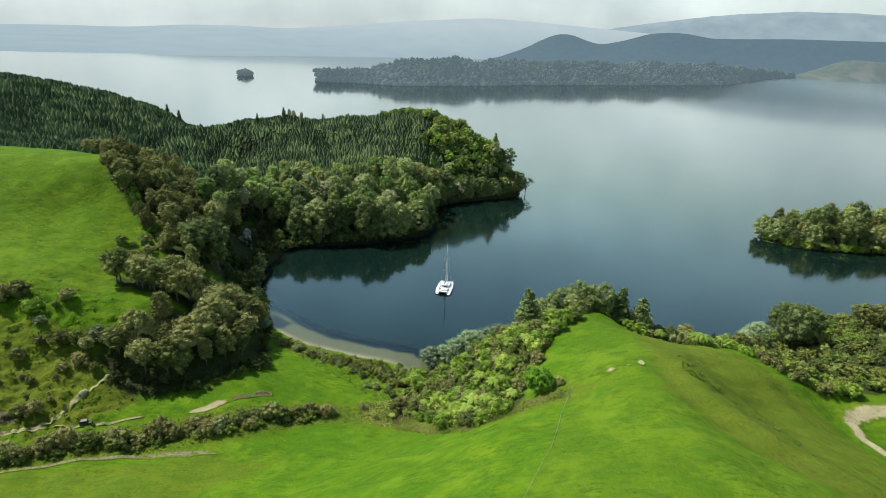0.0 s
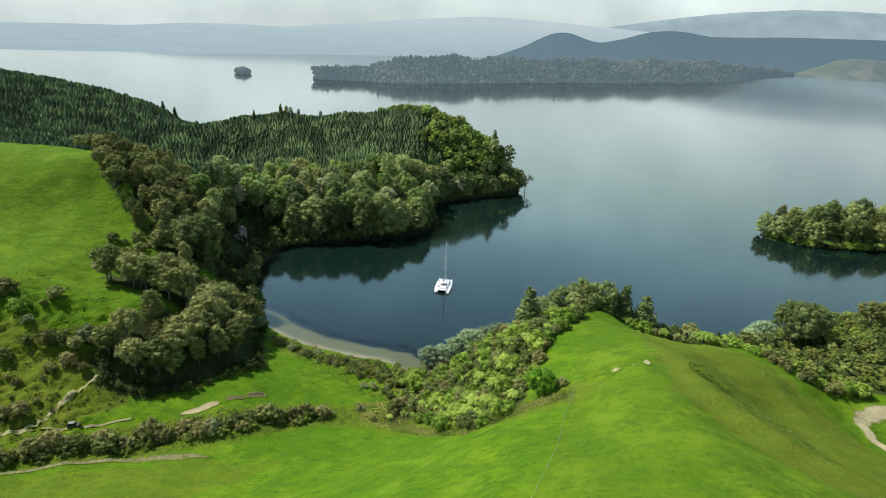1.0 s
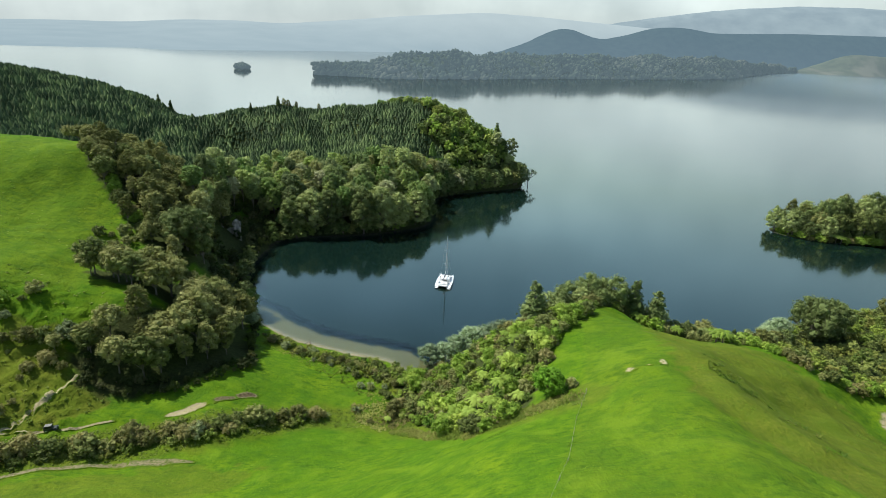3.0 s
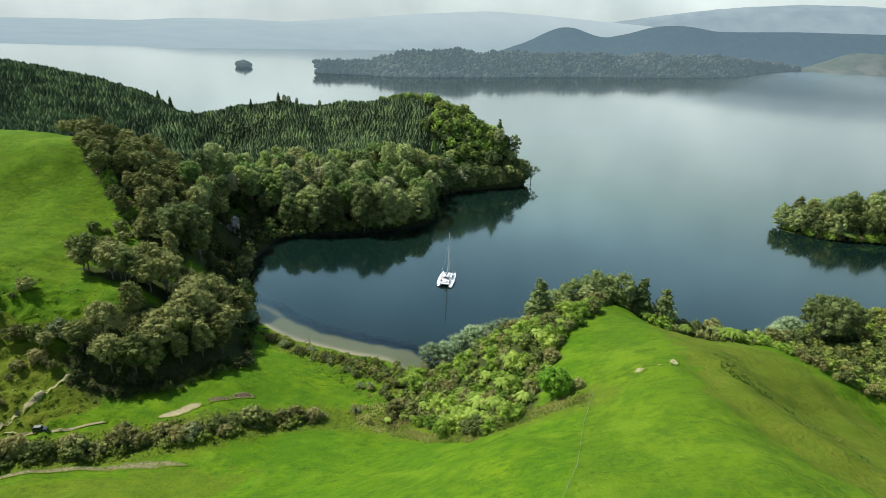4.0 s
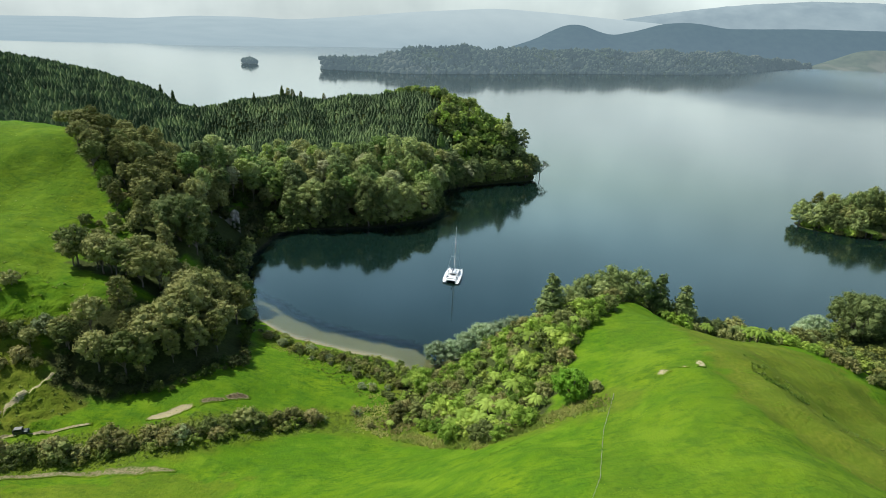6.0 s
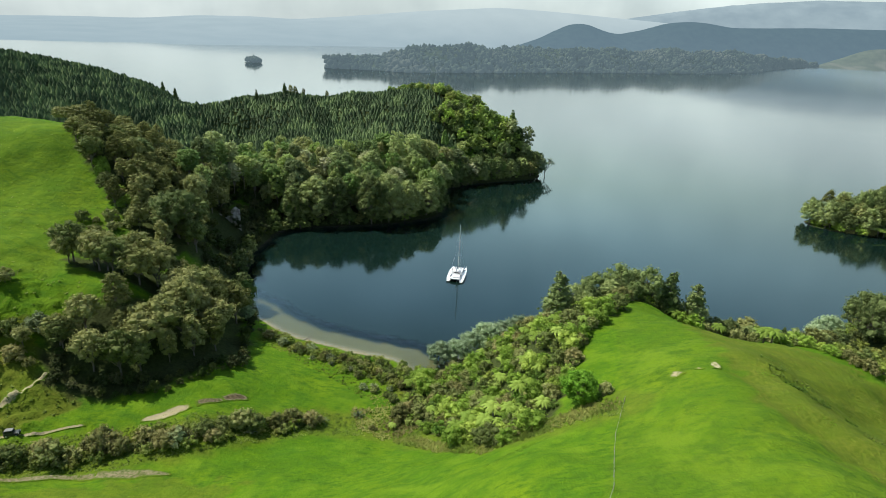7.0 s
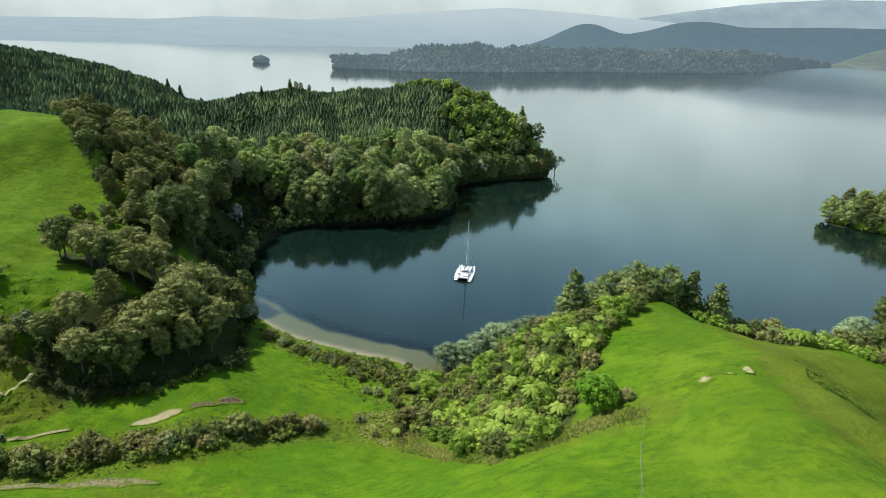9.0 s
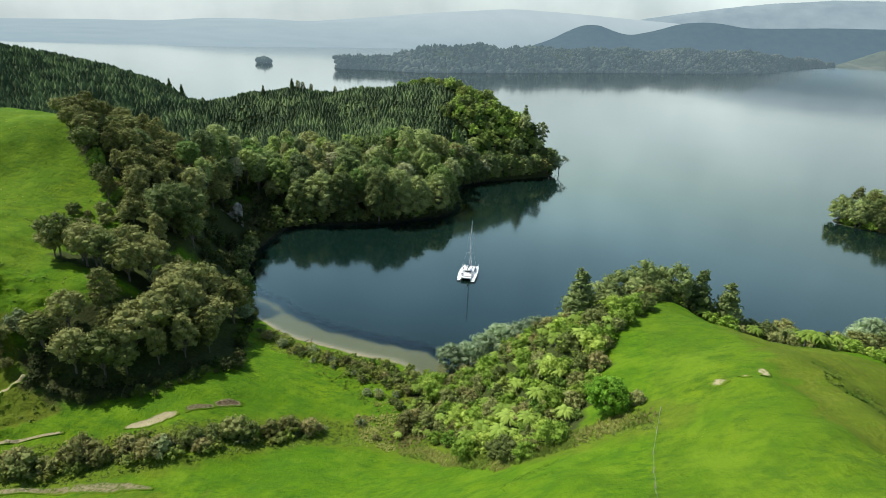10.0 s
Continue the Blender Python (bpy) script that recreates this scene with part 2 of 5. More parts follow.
    h = node(nt, "ShaderNodeMath", {0: fine, 1: node(nt, "ShaderNodeMath", {0: medium, 1: 2.5}, operation="MULTIPLY").outputs[0]}, operation="ADD").outputs[0]
    bumped(nt, b, h, 0.55, 0.28)
    return m


def water_material():
    m = bpy.data.materials.new("lake_water")
    nt = tree_of(m)
    where = node(nt, "ShaderNodeNewGeometry").outputs["Position"]
    slow = node(nt, "ShaderNodeTexNoise", {"Vector": where, "Scale": 0.02, "Detail": 2.0})
    part = node(nt, "ShaderNodeSeparateXYZ", {0: where})
    far = node(nt, "ShaderNodeMapRange", {"Value": part.outputs[1], 1: 380.0, 2: 1500.0}).outputs[0]
    even = node(nt, "ShaderNodeMath", {0: 1.0, 1: far}, operation="SUBTRACT").outputs[0]
    rough = node(nt, "ShaderNodeMapRange", {"Value": slow.outputs[0], 1: 0.40, 2: 0.62, 3: 0.0, 4: 0.03}).outputs[0]
    rough = node(nt, "ShaderNodeMath", {0: rough, 1: even, 2: 0.070}, operation="MULTIPLY_ADD").outputs[0]
    rough = node(nt, "ShaderNodeMath", {0: far, 1: 0.015, 2: rough}, operation="MULTIPLY_ADD").outputs[0]
    # Wind ruffles the open water off the far spit.
    wind = node(nt, "ShaderNodeMapRange", {"Value": part.outputs[0], 1: 600.0, 2: 1200.0, 3: 0.0, 4: 0.09}).outputs[0]
    rough = node(nt, "ShaderNodeMath", {0: wind, 1: far, 2: rough}, operation="MULTIPLY_ADD").outputs[0]
    gloss = node(nt, "ShaderNodeBsdfGlossy", {"Color": (1, 1, 1, 1), "Roughness": rough})
    under = node(nt, "ShaderNodeBsdfTransparent", {"Color": (0.93, 0.96, 0.93, 1)})
    face = node(nt, "ShaderNodeLayerWeight", {"Blend": 0.5}).outputs["Facing"]
    face = node(nt, "ShaderNodeMath", {0: face, 1: 5.0}, operation="POWER").outputs[0]
    edge = node(nt, "ShaderNodeMath", {0: face, 1: 0.966, 2: 0.034}, operation="MULTIPLY_ADD")
    deep = node(nt, "ShaderNodeBsdfDiffuse", {"Color": (0.0040, 0.0130, 0.0100, 1)})
    clear = node(nt, "ShaderNodeAttribute", attribute_name="shallow").outputs["Fac"]
    body = node(nt, "ShaderNodeMixShader", {0: clear, 1: deep.outputs[0], 2: under.outputs[0]})
    out = node(nt, "ShaderNodeMixShader", {0: edge.outputs[0], 1: body.outputs[0], 2: gloss.outputs[0]})
    nt.links.new(out.outputs[0], node(nt, "ShaderNodeOutputMaterial").inputs[0])
    return m


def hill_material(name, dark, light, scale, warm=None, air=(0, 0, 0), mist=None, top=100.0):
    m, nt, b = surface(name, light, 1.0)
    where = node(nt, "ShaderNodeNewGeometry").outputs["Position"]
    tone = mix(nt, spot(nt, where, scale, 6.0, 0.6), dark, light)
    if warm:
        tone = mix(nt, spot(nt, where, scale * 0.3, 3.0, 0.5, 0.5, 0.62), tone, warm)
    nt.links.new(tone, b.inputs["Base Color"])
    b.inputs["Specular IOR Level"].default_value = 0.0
    # Haze as emission, blended from the mist colour low down to the air colour.
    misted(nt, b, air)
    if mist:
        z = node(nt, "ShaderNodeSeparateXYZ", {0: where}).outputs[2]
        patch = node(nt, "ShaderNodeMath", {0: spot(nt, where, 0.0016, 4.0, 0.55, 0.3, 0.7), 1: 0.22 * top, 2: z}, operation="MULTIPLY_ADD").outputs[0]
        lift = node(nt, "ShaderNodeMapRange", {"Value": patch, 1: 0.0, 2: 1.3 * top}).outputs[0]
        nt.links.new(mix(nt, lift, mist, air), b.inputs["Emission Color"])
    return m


GROUND, WATER = ground_material(), water_material()


# ---- meshes ----
def mesh(name, verts, tris, material, smooth=False):
    me = bpy.data.meshes.new(name)
    verts, tris = np.asarray(verts, np.float32), np.asarray(tris, np.int32)
    me.vertices.add(len(verts))
    me.vertices.foreach_set("co", verts.ravel())
    me.loops.add(tris.size)
    me.loops.foreach_set("vertex_index", tris.ravel())
    me.polygons.add(len(tris))
    me.polygons.foreach_set("loop_start", np.arange(0, tris.size, tris.shape[1], dtype=np.int32))
    me.polygons.foreach_set("use_smooth", np.full(len(tris), smooth))
    me.update(calc_edges=True)
    me.materials.append(material)
    return me


def blend(name, groups):
    """One mesh out of (corners, triangles, material) groups."""
    v, t = join([(g[0], g[1]) for g in groups])
    me = mesh(name, v, t, groups[0][2])
    for g in groups[1:]:
        me.materials.append(g[2])
    me.polygons.foreach_set("material_index", np.concatenate([np.full(len(g[1]), i) for i, g in enumerate(groups)]).astype(np.int32))
    return me


def part(name, bm, material, parent, label=""):
    """Links a bmesh (or a finished mesh) as one mesh object under a thing or a part."""
    if isinstance(bm, bpy.types.Mesh):
        me = bm
    else:
        me = bpy.data.meshes.new(name)
        bm.to_mesh(me)
        bm.free()
        me.materials.append(material)
    ob = new(name, me)
    ob.parent = parent
    return tagged(ob, label)


def join(pieces):
    """One list of corners and triangles out of many."""
    at, vs, ts = 0, [], []
    for v, t in pieces:
        vs.append(v)
        ts.append(t + at)
        at += len(v)
    return np.concatenate(vs), np.concatenate(ts)


def ball(level):
    bm = bmesh.new()
    bmesh.ops.create_icosphere(bm, subdivisions=level, radius=1.0)
    v = np.array([p.co[:] for p in bm.verts])
    t = np.array([[c.index for c in f.verts] for f in bm.faces])
    bm.free()
    return v, t


BALL1, BALL2 = ball(1), ball(2)


def blob(rng, centre, radius, squash=0.85, base=BALL2, rough=0.16):
    v = base[0] * (1 + rng.normal(0, rough, (len(base[0]), 1))) * radius
    v[:, 2] *= squash
    return v + centre, base[1]


def leaves(rng, centre, radius, count, size, squash=0.85, low=-0.55):
    """Small ragged leaf sprays over a clump."""
    d = rng.normal(size=(count * 2, 3))
    d /= np.linalg.norm(d, axis=1, keepdims=True)
    d = d[d[:, 2] > low][:count]
    n = d * 0.8 + [0, 0, 0.3] + rng.normal(0, 0.5, d.shape)
    n /= np.linalg.norm(n, axis=1, keepdims=True)
    a = np.cross(n, rng.normal(size=d.shape))
    a /= np.linalg.norm(a, axis=1, keepdims=True)
    b = np.cross(n, a)
    s = size * rng.uniform(0.55, 1.35, (len(d), 1))
    c = centre + d * np.array([1, 1, squash]) * radius * rng.uniform(0.72, 1.18, (len(d), 1))
    v = np.stack([c - a * s, c + a * s * rng.uniform(0.6, 1.2, (len(d), 1)), c + b * s * 1.25 + n * s * 0.2], 1).reshape(-1, 3)
    return v, np.arange(len(d))[:, None] * 3 + np.array([[0, 1, 2]])


def tube(points, radii, sides=6):
    """A tapering limb along points."""
    vs, ts = [], []
    points = [np.array(p, float) for p in points]
    for i, (p, r) in enumerate(zip(points, radii)):
        way = points[min(i + 1, len(points) - 1)] - points[max(i - 1, 0)]
        way /= np.linalg.norm(way) + 1e-9
        a = np.cross(way, [0.31, 0.92, 0.12])
        a /= np.linalg.norm(a)
        b = np.cross(way, a)
        for k in range(sides):
            w = 2 * math.pi * k / sides
            vs.append(p + r * (math.cos(w) * a + math.sin(w) * b))
    for i in range(len(points) - 1):
        for k in range(sides):
            q, s = i * sides + k, i * sides + (k + 1) % sides
            ts += [[q, s, s + sides], [q, s + sides, q + sides]]
    return np.array(vs), np.array(ts)


# ---- the lie of the land ----
# Lines of the plan: (x, y, z) along shores, crests, slopes and gullies.
SHORE_BAY = [(112, 196, 0), (96, 192, 0), (72, 200, 0), (45, 203, 0), (22, 190, 0), (2, 174, 0), (-15, 176, 0), (-31, 181, 0),
             (-44, 185.5, 0), (-58, 193, 0), (-69, 203, 0), (-79, 222, 0), (-86, 249, 0), (-84, 280, 0), (-68, 291, 0),
             (-45, 298, 0), (-27, 306, 0), (-11, 321, 0), (-8, 336, 0), (-11, 354, 0), (-7, 374, 0), (11, 391, 0), (36, 405, 0), (51, 415, 0)]
SHORE_BACK = [(51, 415, 0), (44, 440, 0), (15, 475, 0), (-40, 500, 0), (-120, 512, 0), (-190, 522, 0), (-215, 530, 0),
              (-270, 552, 0), (-350, 572, 0), (-470, 565, 0)]
SHORE_EAST = [(112, 196, 0), (135, 216, 0), (165, 232, 0), (220, 246, 0), (300, 256, 0), (420, 250, 0)]
ISLE = [(191, 343, 0), (207, 327, 0), (232, 324, 0), (256, 324, 0), (300, 330, 0), (312, 358, 0), (262, 372, 0), (212, 363, 0), (191, 343, 0)]
RIDGE = [(44, 0, 56), (46, 40, 53), (46, 80, 46.5), (48, 120, 39), (50, 150, 31.5), (50, 174, 25.5), (48, 188, 11)]
RIDGE_WEST = [(20, 76, 44), (15, 97, 35), (24, 97, 36.6), (31, 115.5, 33.4), (36, 140, 31), (38, 165, 27), (20, 125, 24), (14, 150, 18), (23, 152, 26), (24, 164, 23), (22, 138, 25)]
SPUR = [(-7, 98, 23.5), (0, 120.5, 14), (-20, 105, 15), (-42, 107, 9.3), (-24, 130, 5.5), (-17, 137, 3), (5, 140, 8), (0, 158, 4)]
RIDGE_EAST = [(55, 90, 42), (60, 110, 39.5), (64, 124, 36), (61, 136, 34), (79, 123, 25.5), (72, 142, 29), (62, 166, 22), (78, 165, 20), (102, 155, 20.5),
              (90, 178, 12), (68, 96, 38), (72, 84, 39), (83, 106, 29), (88, 92, 31), (95, 75, 33), (94, 124, 21.5), (88, 145, 25)]
EAST = [(111, 139, 15), (111, 127, 14), (130, 140, 13), (118, 174, 12), (140, 180, 14), (127, 195, 9), (165, 204, 11), (220, 220, 9),
        (200, 150, 16), (320, 180, 18), (160, 60, 24), (420, 120, 20)]
VALLEY = [(-33, 141, 3), (-14, 155, 2), (-40, 165, 2.5), (-60, 136, 8.5), (-58, 119, 6), (-69, 108, 8.5), (-69, 117, 5.5), (-93, 125, 7.5),
          (-83, 139, 8.5), (-57, 158, 6.5), (-110, 108, 8), (-150, 95, 10), (-62, 180, 2.5), (-220, 80, 12)]
LIP = [(-150, 182, 34), (-128, 170, 32.3), (-119, 169, 29.3), (-105, 169, 26.3), (-89, 168.5, 24), (-78, 168, 16), (-68, 172, 7)]
HILL = [(-96, 136, 11.6), (-115, 137, 15), (-110, 147, 19), (-115, 158, 27), (-92, 150, 15), (-110, 186, 25.5), (-125, 205, 31), (-150, 217, 37.7), (-150, 232, 48),
        (-149, 240, 50.5), (-170, 242, 51), (-187, 243, 52), (-220, 235, 53), (-190, 190, 42), (-150, 150, 26), (-160, 120, 17)]
HILL_EAST = [(-92, 207, 22), (-90, 185, 18), (-112, 235, 31), (-136, 240, 44), (-97, 245, 9), (-150, 268, 45.5), (-190, 280, 46),
             (-120, 262, 29), (-103, 275, 12), (-96, 292, 7), (-260, 260, 51)]
BACK_VALLEY = [(-200, 330, 25), (-140, 330, 20), (-100, 330, 13), (-270, 390, 33), (-300, 330, 44), (-154, 425, 13), (-210, 410, 18),
               (-420, 380, 55)]
HEADLAND = [(-60, 335, 12), (-20, 365, 13), (-80, 385, 19), (-10, 405, 22), (-79, 419, 27), (-129, 449, 42), (-80, 452, 44.5), (-40, 453, 49),
            (-12, 449, 47), (10, 437, 40), (34, 426, 27), (-160, 447, 36), (-188, 452, 30), (-215, 488, 20), (-30, 335, 9)]
FAR_RIDGE = [(-243, 497, 33), (-284, 500, 43), (-330, 500, 50), (-377, 500, 53), (-460, 480, 57)]
REAR = [(0, -60, 58), (-60, 40, 30), (-130, 30, 22), (-250, 0, 30), (200, -40, 40), (0, 40, 48), (-30, 70, 28)]
BED = [(-35, 236, -8), (15, 225, -9), (0, 280, -9), (45, 262, -10), (60, 330, -12), (100, 280, -12), (140, 300, -12), (90, 400, -14),
       (130, 470, -15), (30, 560, -16), (-100, 590, -16), (-250, 640, -16), (260, 290, -9), (250, 430, -15), (400, 340, -12),
       (85, 235, -9), (-60, 260, -6), (-400, 650, -16), (0, 205, -6)]
SHELF = [(5, 184, -1.3), (-11, 184.8, -1.3), (-27.5, 189, -1.3), (-40.7, 193.3, -1.3), (-53, 200, -1.35), (-63, 209.5, -1.3)]
SPOTS = [(245, 345, 4), (280, 345, 4)]


def along(line, step):
    """Points every step metres along a line of the plan."""
    out = []
    for a, b in zip(line, line[1:]):
        a, b = np.array(a, float), np.array(b, float)
        k = max(1, int(np.hypot(*(b - a)[:2]) / step))
        out += [a + (b - a) * i / k for i in range(k)]
    return out + [np.array(line[-1], float)]


def knots():
    rows = []
    for line in (SHORE_BAY, SHORE_BACK, SHORE_EAST, ISLE, RIDGE, LIP, FAR_RIDGE, SHELF):
        rows += along(line, 14.0)
    for spots in (RIDGE_WEST, SPUR, RIDGE_EAST, EAST, VALLEY, HILL, HILL_EAST, BACK_VALLEY, HEADLAND, REAR, BED, SPOTS):
        rows += [np.array(p, float) for p in spots]
    rows = np.array(rows)
    keep = [i for i in range(len(rows)) if i == 0 or np.hypot(*(rows[:i, :2] - rows[i, :2]).T).min() > 3]
    return rows[keep]


KNOTS = knots()
BLUR = 7.0


def swell(r):
    return np.sqrt(r * r + BLUR * BLUR)


def weights():
    d = np.hypot(KNOTS[:, None, 0] - KNOTS[None, :, 0], KNOTS[:, None, 1] - KNOTS[None, :, 1])
    n = len(KNOTS)
    a = np.zeros((n + 1, n + 1))
    a[:n, :n] = -swell(d) + np.eye(n) * 0.25
    a[n, :n] = a[:n, n] = 1
    return np.linalg.solve(a, np.append(KNOTS[:, 2], 0))


WEIGHTS = weights()


def ease(a, b, x):
    t = np.clip((x - a) / (b - a), 0, 1)
    return t * t * (3 - 2 * t)


def off(line, x, y):
    """Distance in plan from each place to a line."""
    best = np.full(x.shape, 1e9)
    for (ax, ay), (bx, by) in zip(line, line[1:]):
        dx, dy = bx - ax, by - ay
        s = np.clip(((x - ax) * dx + (y - ay) * dy) / (dx * dx + dy * dy), 0, 1)
        best = np.minimum(best, np.hypot(x - ax - s * dx, y - ay - s * dy))
    return best


def inside(poly, x, y):
    x, y = np.asarray(x, float), np.asarray(y, float)
    hit = np.zeros(x.shape, bool)
    for (ax, ay), (bx, by) in zip(poly, poly[1:] + poly[:1]):
        hit ^= ((ay > y) != (by > y)) & (x < (bx - ax) * (y - ay) / (by - ay + 1e-12) + ax)
    return hit


# The sharp shoulder east of the ridge's crest, the hollow behind it and the shallow one before it.
SHOULDER = [(55, 132), (54.5, 120), (55, 110), (59, 100), (66, 93), (76, 87), (90, 80)]
BEHIND = SHOULDER + [(120, 80), (120, 150), (75, 150)]
BEFORE = [(52, 118), (52, 105), (55.5, 96), (61.5, 88.5), (71.5, 81), (84, 74)]


def height(x, y):
    """The ground's height in metres at the places x, y."""
    x, y = np.atleast_1d(np.asarray(x, float)), np.atleast_1d(np.asarray(y, float))
    z = np.full(x.shape, WEIGHTS[-1])
    for w, (kx, ky, _) in zip(WEIGHTS, KNOTS):
        z -= w * swell(np.hypot(x - kx, y - ky))
    z = np.clip(z, -2.4, 70)
    land = ease(0.5, 6, z)
    z = z + land * (0.35 * np.sin(x * 0.23 + 1.3 * np.sin(y * 0.11)) * np.cos(y * 0.19 + 0.7 * np.sin(x * 0.13))
                    + 0.18 * np.sin(x * 0.51 + y * 0.37 + 2.0 * np.sin(y * 0.21)) + 0.12 * np.sin(y * 0.83 - x * 0.29))
    near = (np.abs(x - 75) < 60) & (np.abs(y - 105) < 60)
    if near.any():
        px, py = x[near], y[near]
        s = off(SHOULDER, px, py)
        z[near] -= 0.9 * inside(BEHIND, px, py) * ease(0, 8, s) * (1 - ease(14, 34, s)) * (1 - ease(112, 130, py))
        z[near] -= 1.4 * np.exp(-(off(BEFORE, px, py) / 4.2) ** 2)
    slump = ease(-152, -138, x) * (1 - ease(-94, -84, x)) * ease(110, 122, y) * (1 - ease(156, 168, y))
    z = z + slump * (0.55 * np.sin(x * 0.9 + 2.0 * np.sin(y * 0.45)) * np.sin(y * 1.15 + 1.5 * np.sin(x * 0.37)) + 0.40 * np.abs(np.sin(z * 1.6 + x * 0.13 + 0.8 * np.sin(y * 0.5))) + 0.22 * np.sin(x * 1.9 + 1.4 * np.sin(y * 1.3)) + 0.34 * np.sin(x * 2.3 + 1.7 * np.sin(y * 0.8)) * np.sin(y * 2.6 + 1.5 * np.sin(x * 0.7)))
    away = ease(430, 620, np.abs(x)) + ease(600, 720, y)
    z = z + (-2.4 - z) * np.clip(away, 0, 1)
    rear = 1 - ease(-80, 40, y)
    return z + (45 - z) * rear * 0.6


# ---- setting ----
def steps(*runs):
    """Grid lines: (from, to, step) run after run."""
    out = [np.arange(a, b, s, float) for a, b, s in runs]
    return np.append(np.concatenate(out), runs[-1][1])


# Bare earth: (line, half width, how bare).
EARTH = [
    ([(-57, 141), (-50, 146)], 0.6, 0.25),
    ([(-115, 101), (-98, 107.5), (-88, 111.6), (-78, 116), (-65, 118.4), (-56, 119)], 1.2, 0.12),
    ([(34, 97), (35, 103)], 0.3, 0.12),
]
WOODS_HILL = [(-152, 252), (-143, 236), (-128, 224), (-113, 209), (-104, 199), (-92, 196), (-86, 208), (-94, 224), (-102, 246), (-104, 284), (-110, 300),
              (-130, 292), (-152, 275)]
WOODS_LIP = [(-111, 175), (-104, 172), (-90, 171), (-74, 168), (-62, 176), (-69, 198), (-82, 192), (-100, 184), (-110, 182)]
WOODS_FOOT = [(-97, 151), (-93, 142), (-84, 141), (-71, 147), (-64, 160), (-62, 176), (-78, 167), (-88, 160)]
WOODS_HEAD = [(-98, 300), (-84, 286), (-68, 296), (-45, 302), (-28, 311), (-14, 324), (-12, 338), (-14, 356), (-9, 378), (11, 395), (34, 408), (48, 416), (42, 436), (22, 428), (2, 402),
              (-30, 372), (-70, 358), (-110, 352), (-120, 320)]
PINES_HEAD = [(-205, 470), (-175, 420), (-150, 385), (-118, 352), (-70, 358), (-30, 372), (2, 402), (8, 436), (-12, 458), (-60, 466), (-130, 464), (-180, 462)]
PINES_BACK = [(-440, 350), (-300, 300), (-190, 284), (-130, 300), (-118, 352), (-150, 385), (-175, 420), (-205, 470), (-212, 505), (-260, 530), (-440, 540)]
GULLY = [(-12, 146), (-3, 139), (4, 130), (8, 115), (16, 115), (20.5, 121), (24, 128), (28, 138), (31, 147), (39, 156), (45, 167), (46, 178), (40, 190), (24, 186), (4, 172), (-12, 166)]
EAST_BUSH = [(94, 176), (99, 160), (104, 151), (112, 149), (128, 150), (160, 158), (230, 175), (320, 190), (320, 250), (220, 240), (165, 228), (135, 210), (112, 190)]
TIP = [(46, 176), (62, 172), (78, 170), (96, 176), (94, 188), (72, 196), (48, 198), (40, 190)]
ISLE_WOOD = [(x, y) for x, y, _ in ISLE[:-1]]
ROUGH = [(-112, 150), (-125, 130), (-112, 118), (-96, 125), (-84, 136), (-98, 142), (-104, 152)]
EAST_SLOPE = [(54, 152), (52, 126), (49.5, 106), (53, 95), (60, 84), (68, 72), (95, 66), (112, 112), (100, 140), (88, 158), (72, 166)]
FIELD = [(31, 116), (16, 73), (10, 50), (100, 50), (72, 100), (60, 150), (50, 172), (40, 160)]
SLIP = [(-150, 150), (-118, 152), (-100, 146), (-86, 138), (-92, 127), (-104, 118), (-150, 112)]
ROUGH_FOLD = [(58, 132), (57, 120), (58.5, 111), (63, 102.5), (70, 96.5), (78, 97), (76, 104), (69, 113), (66, 126)]


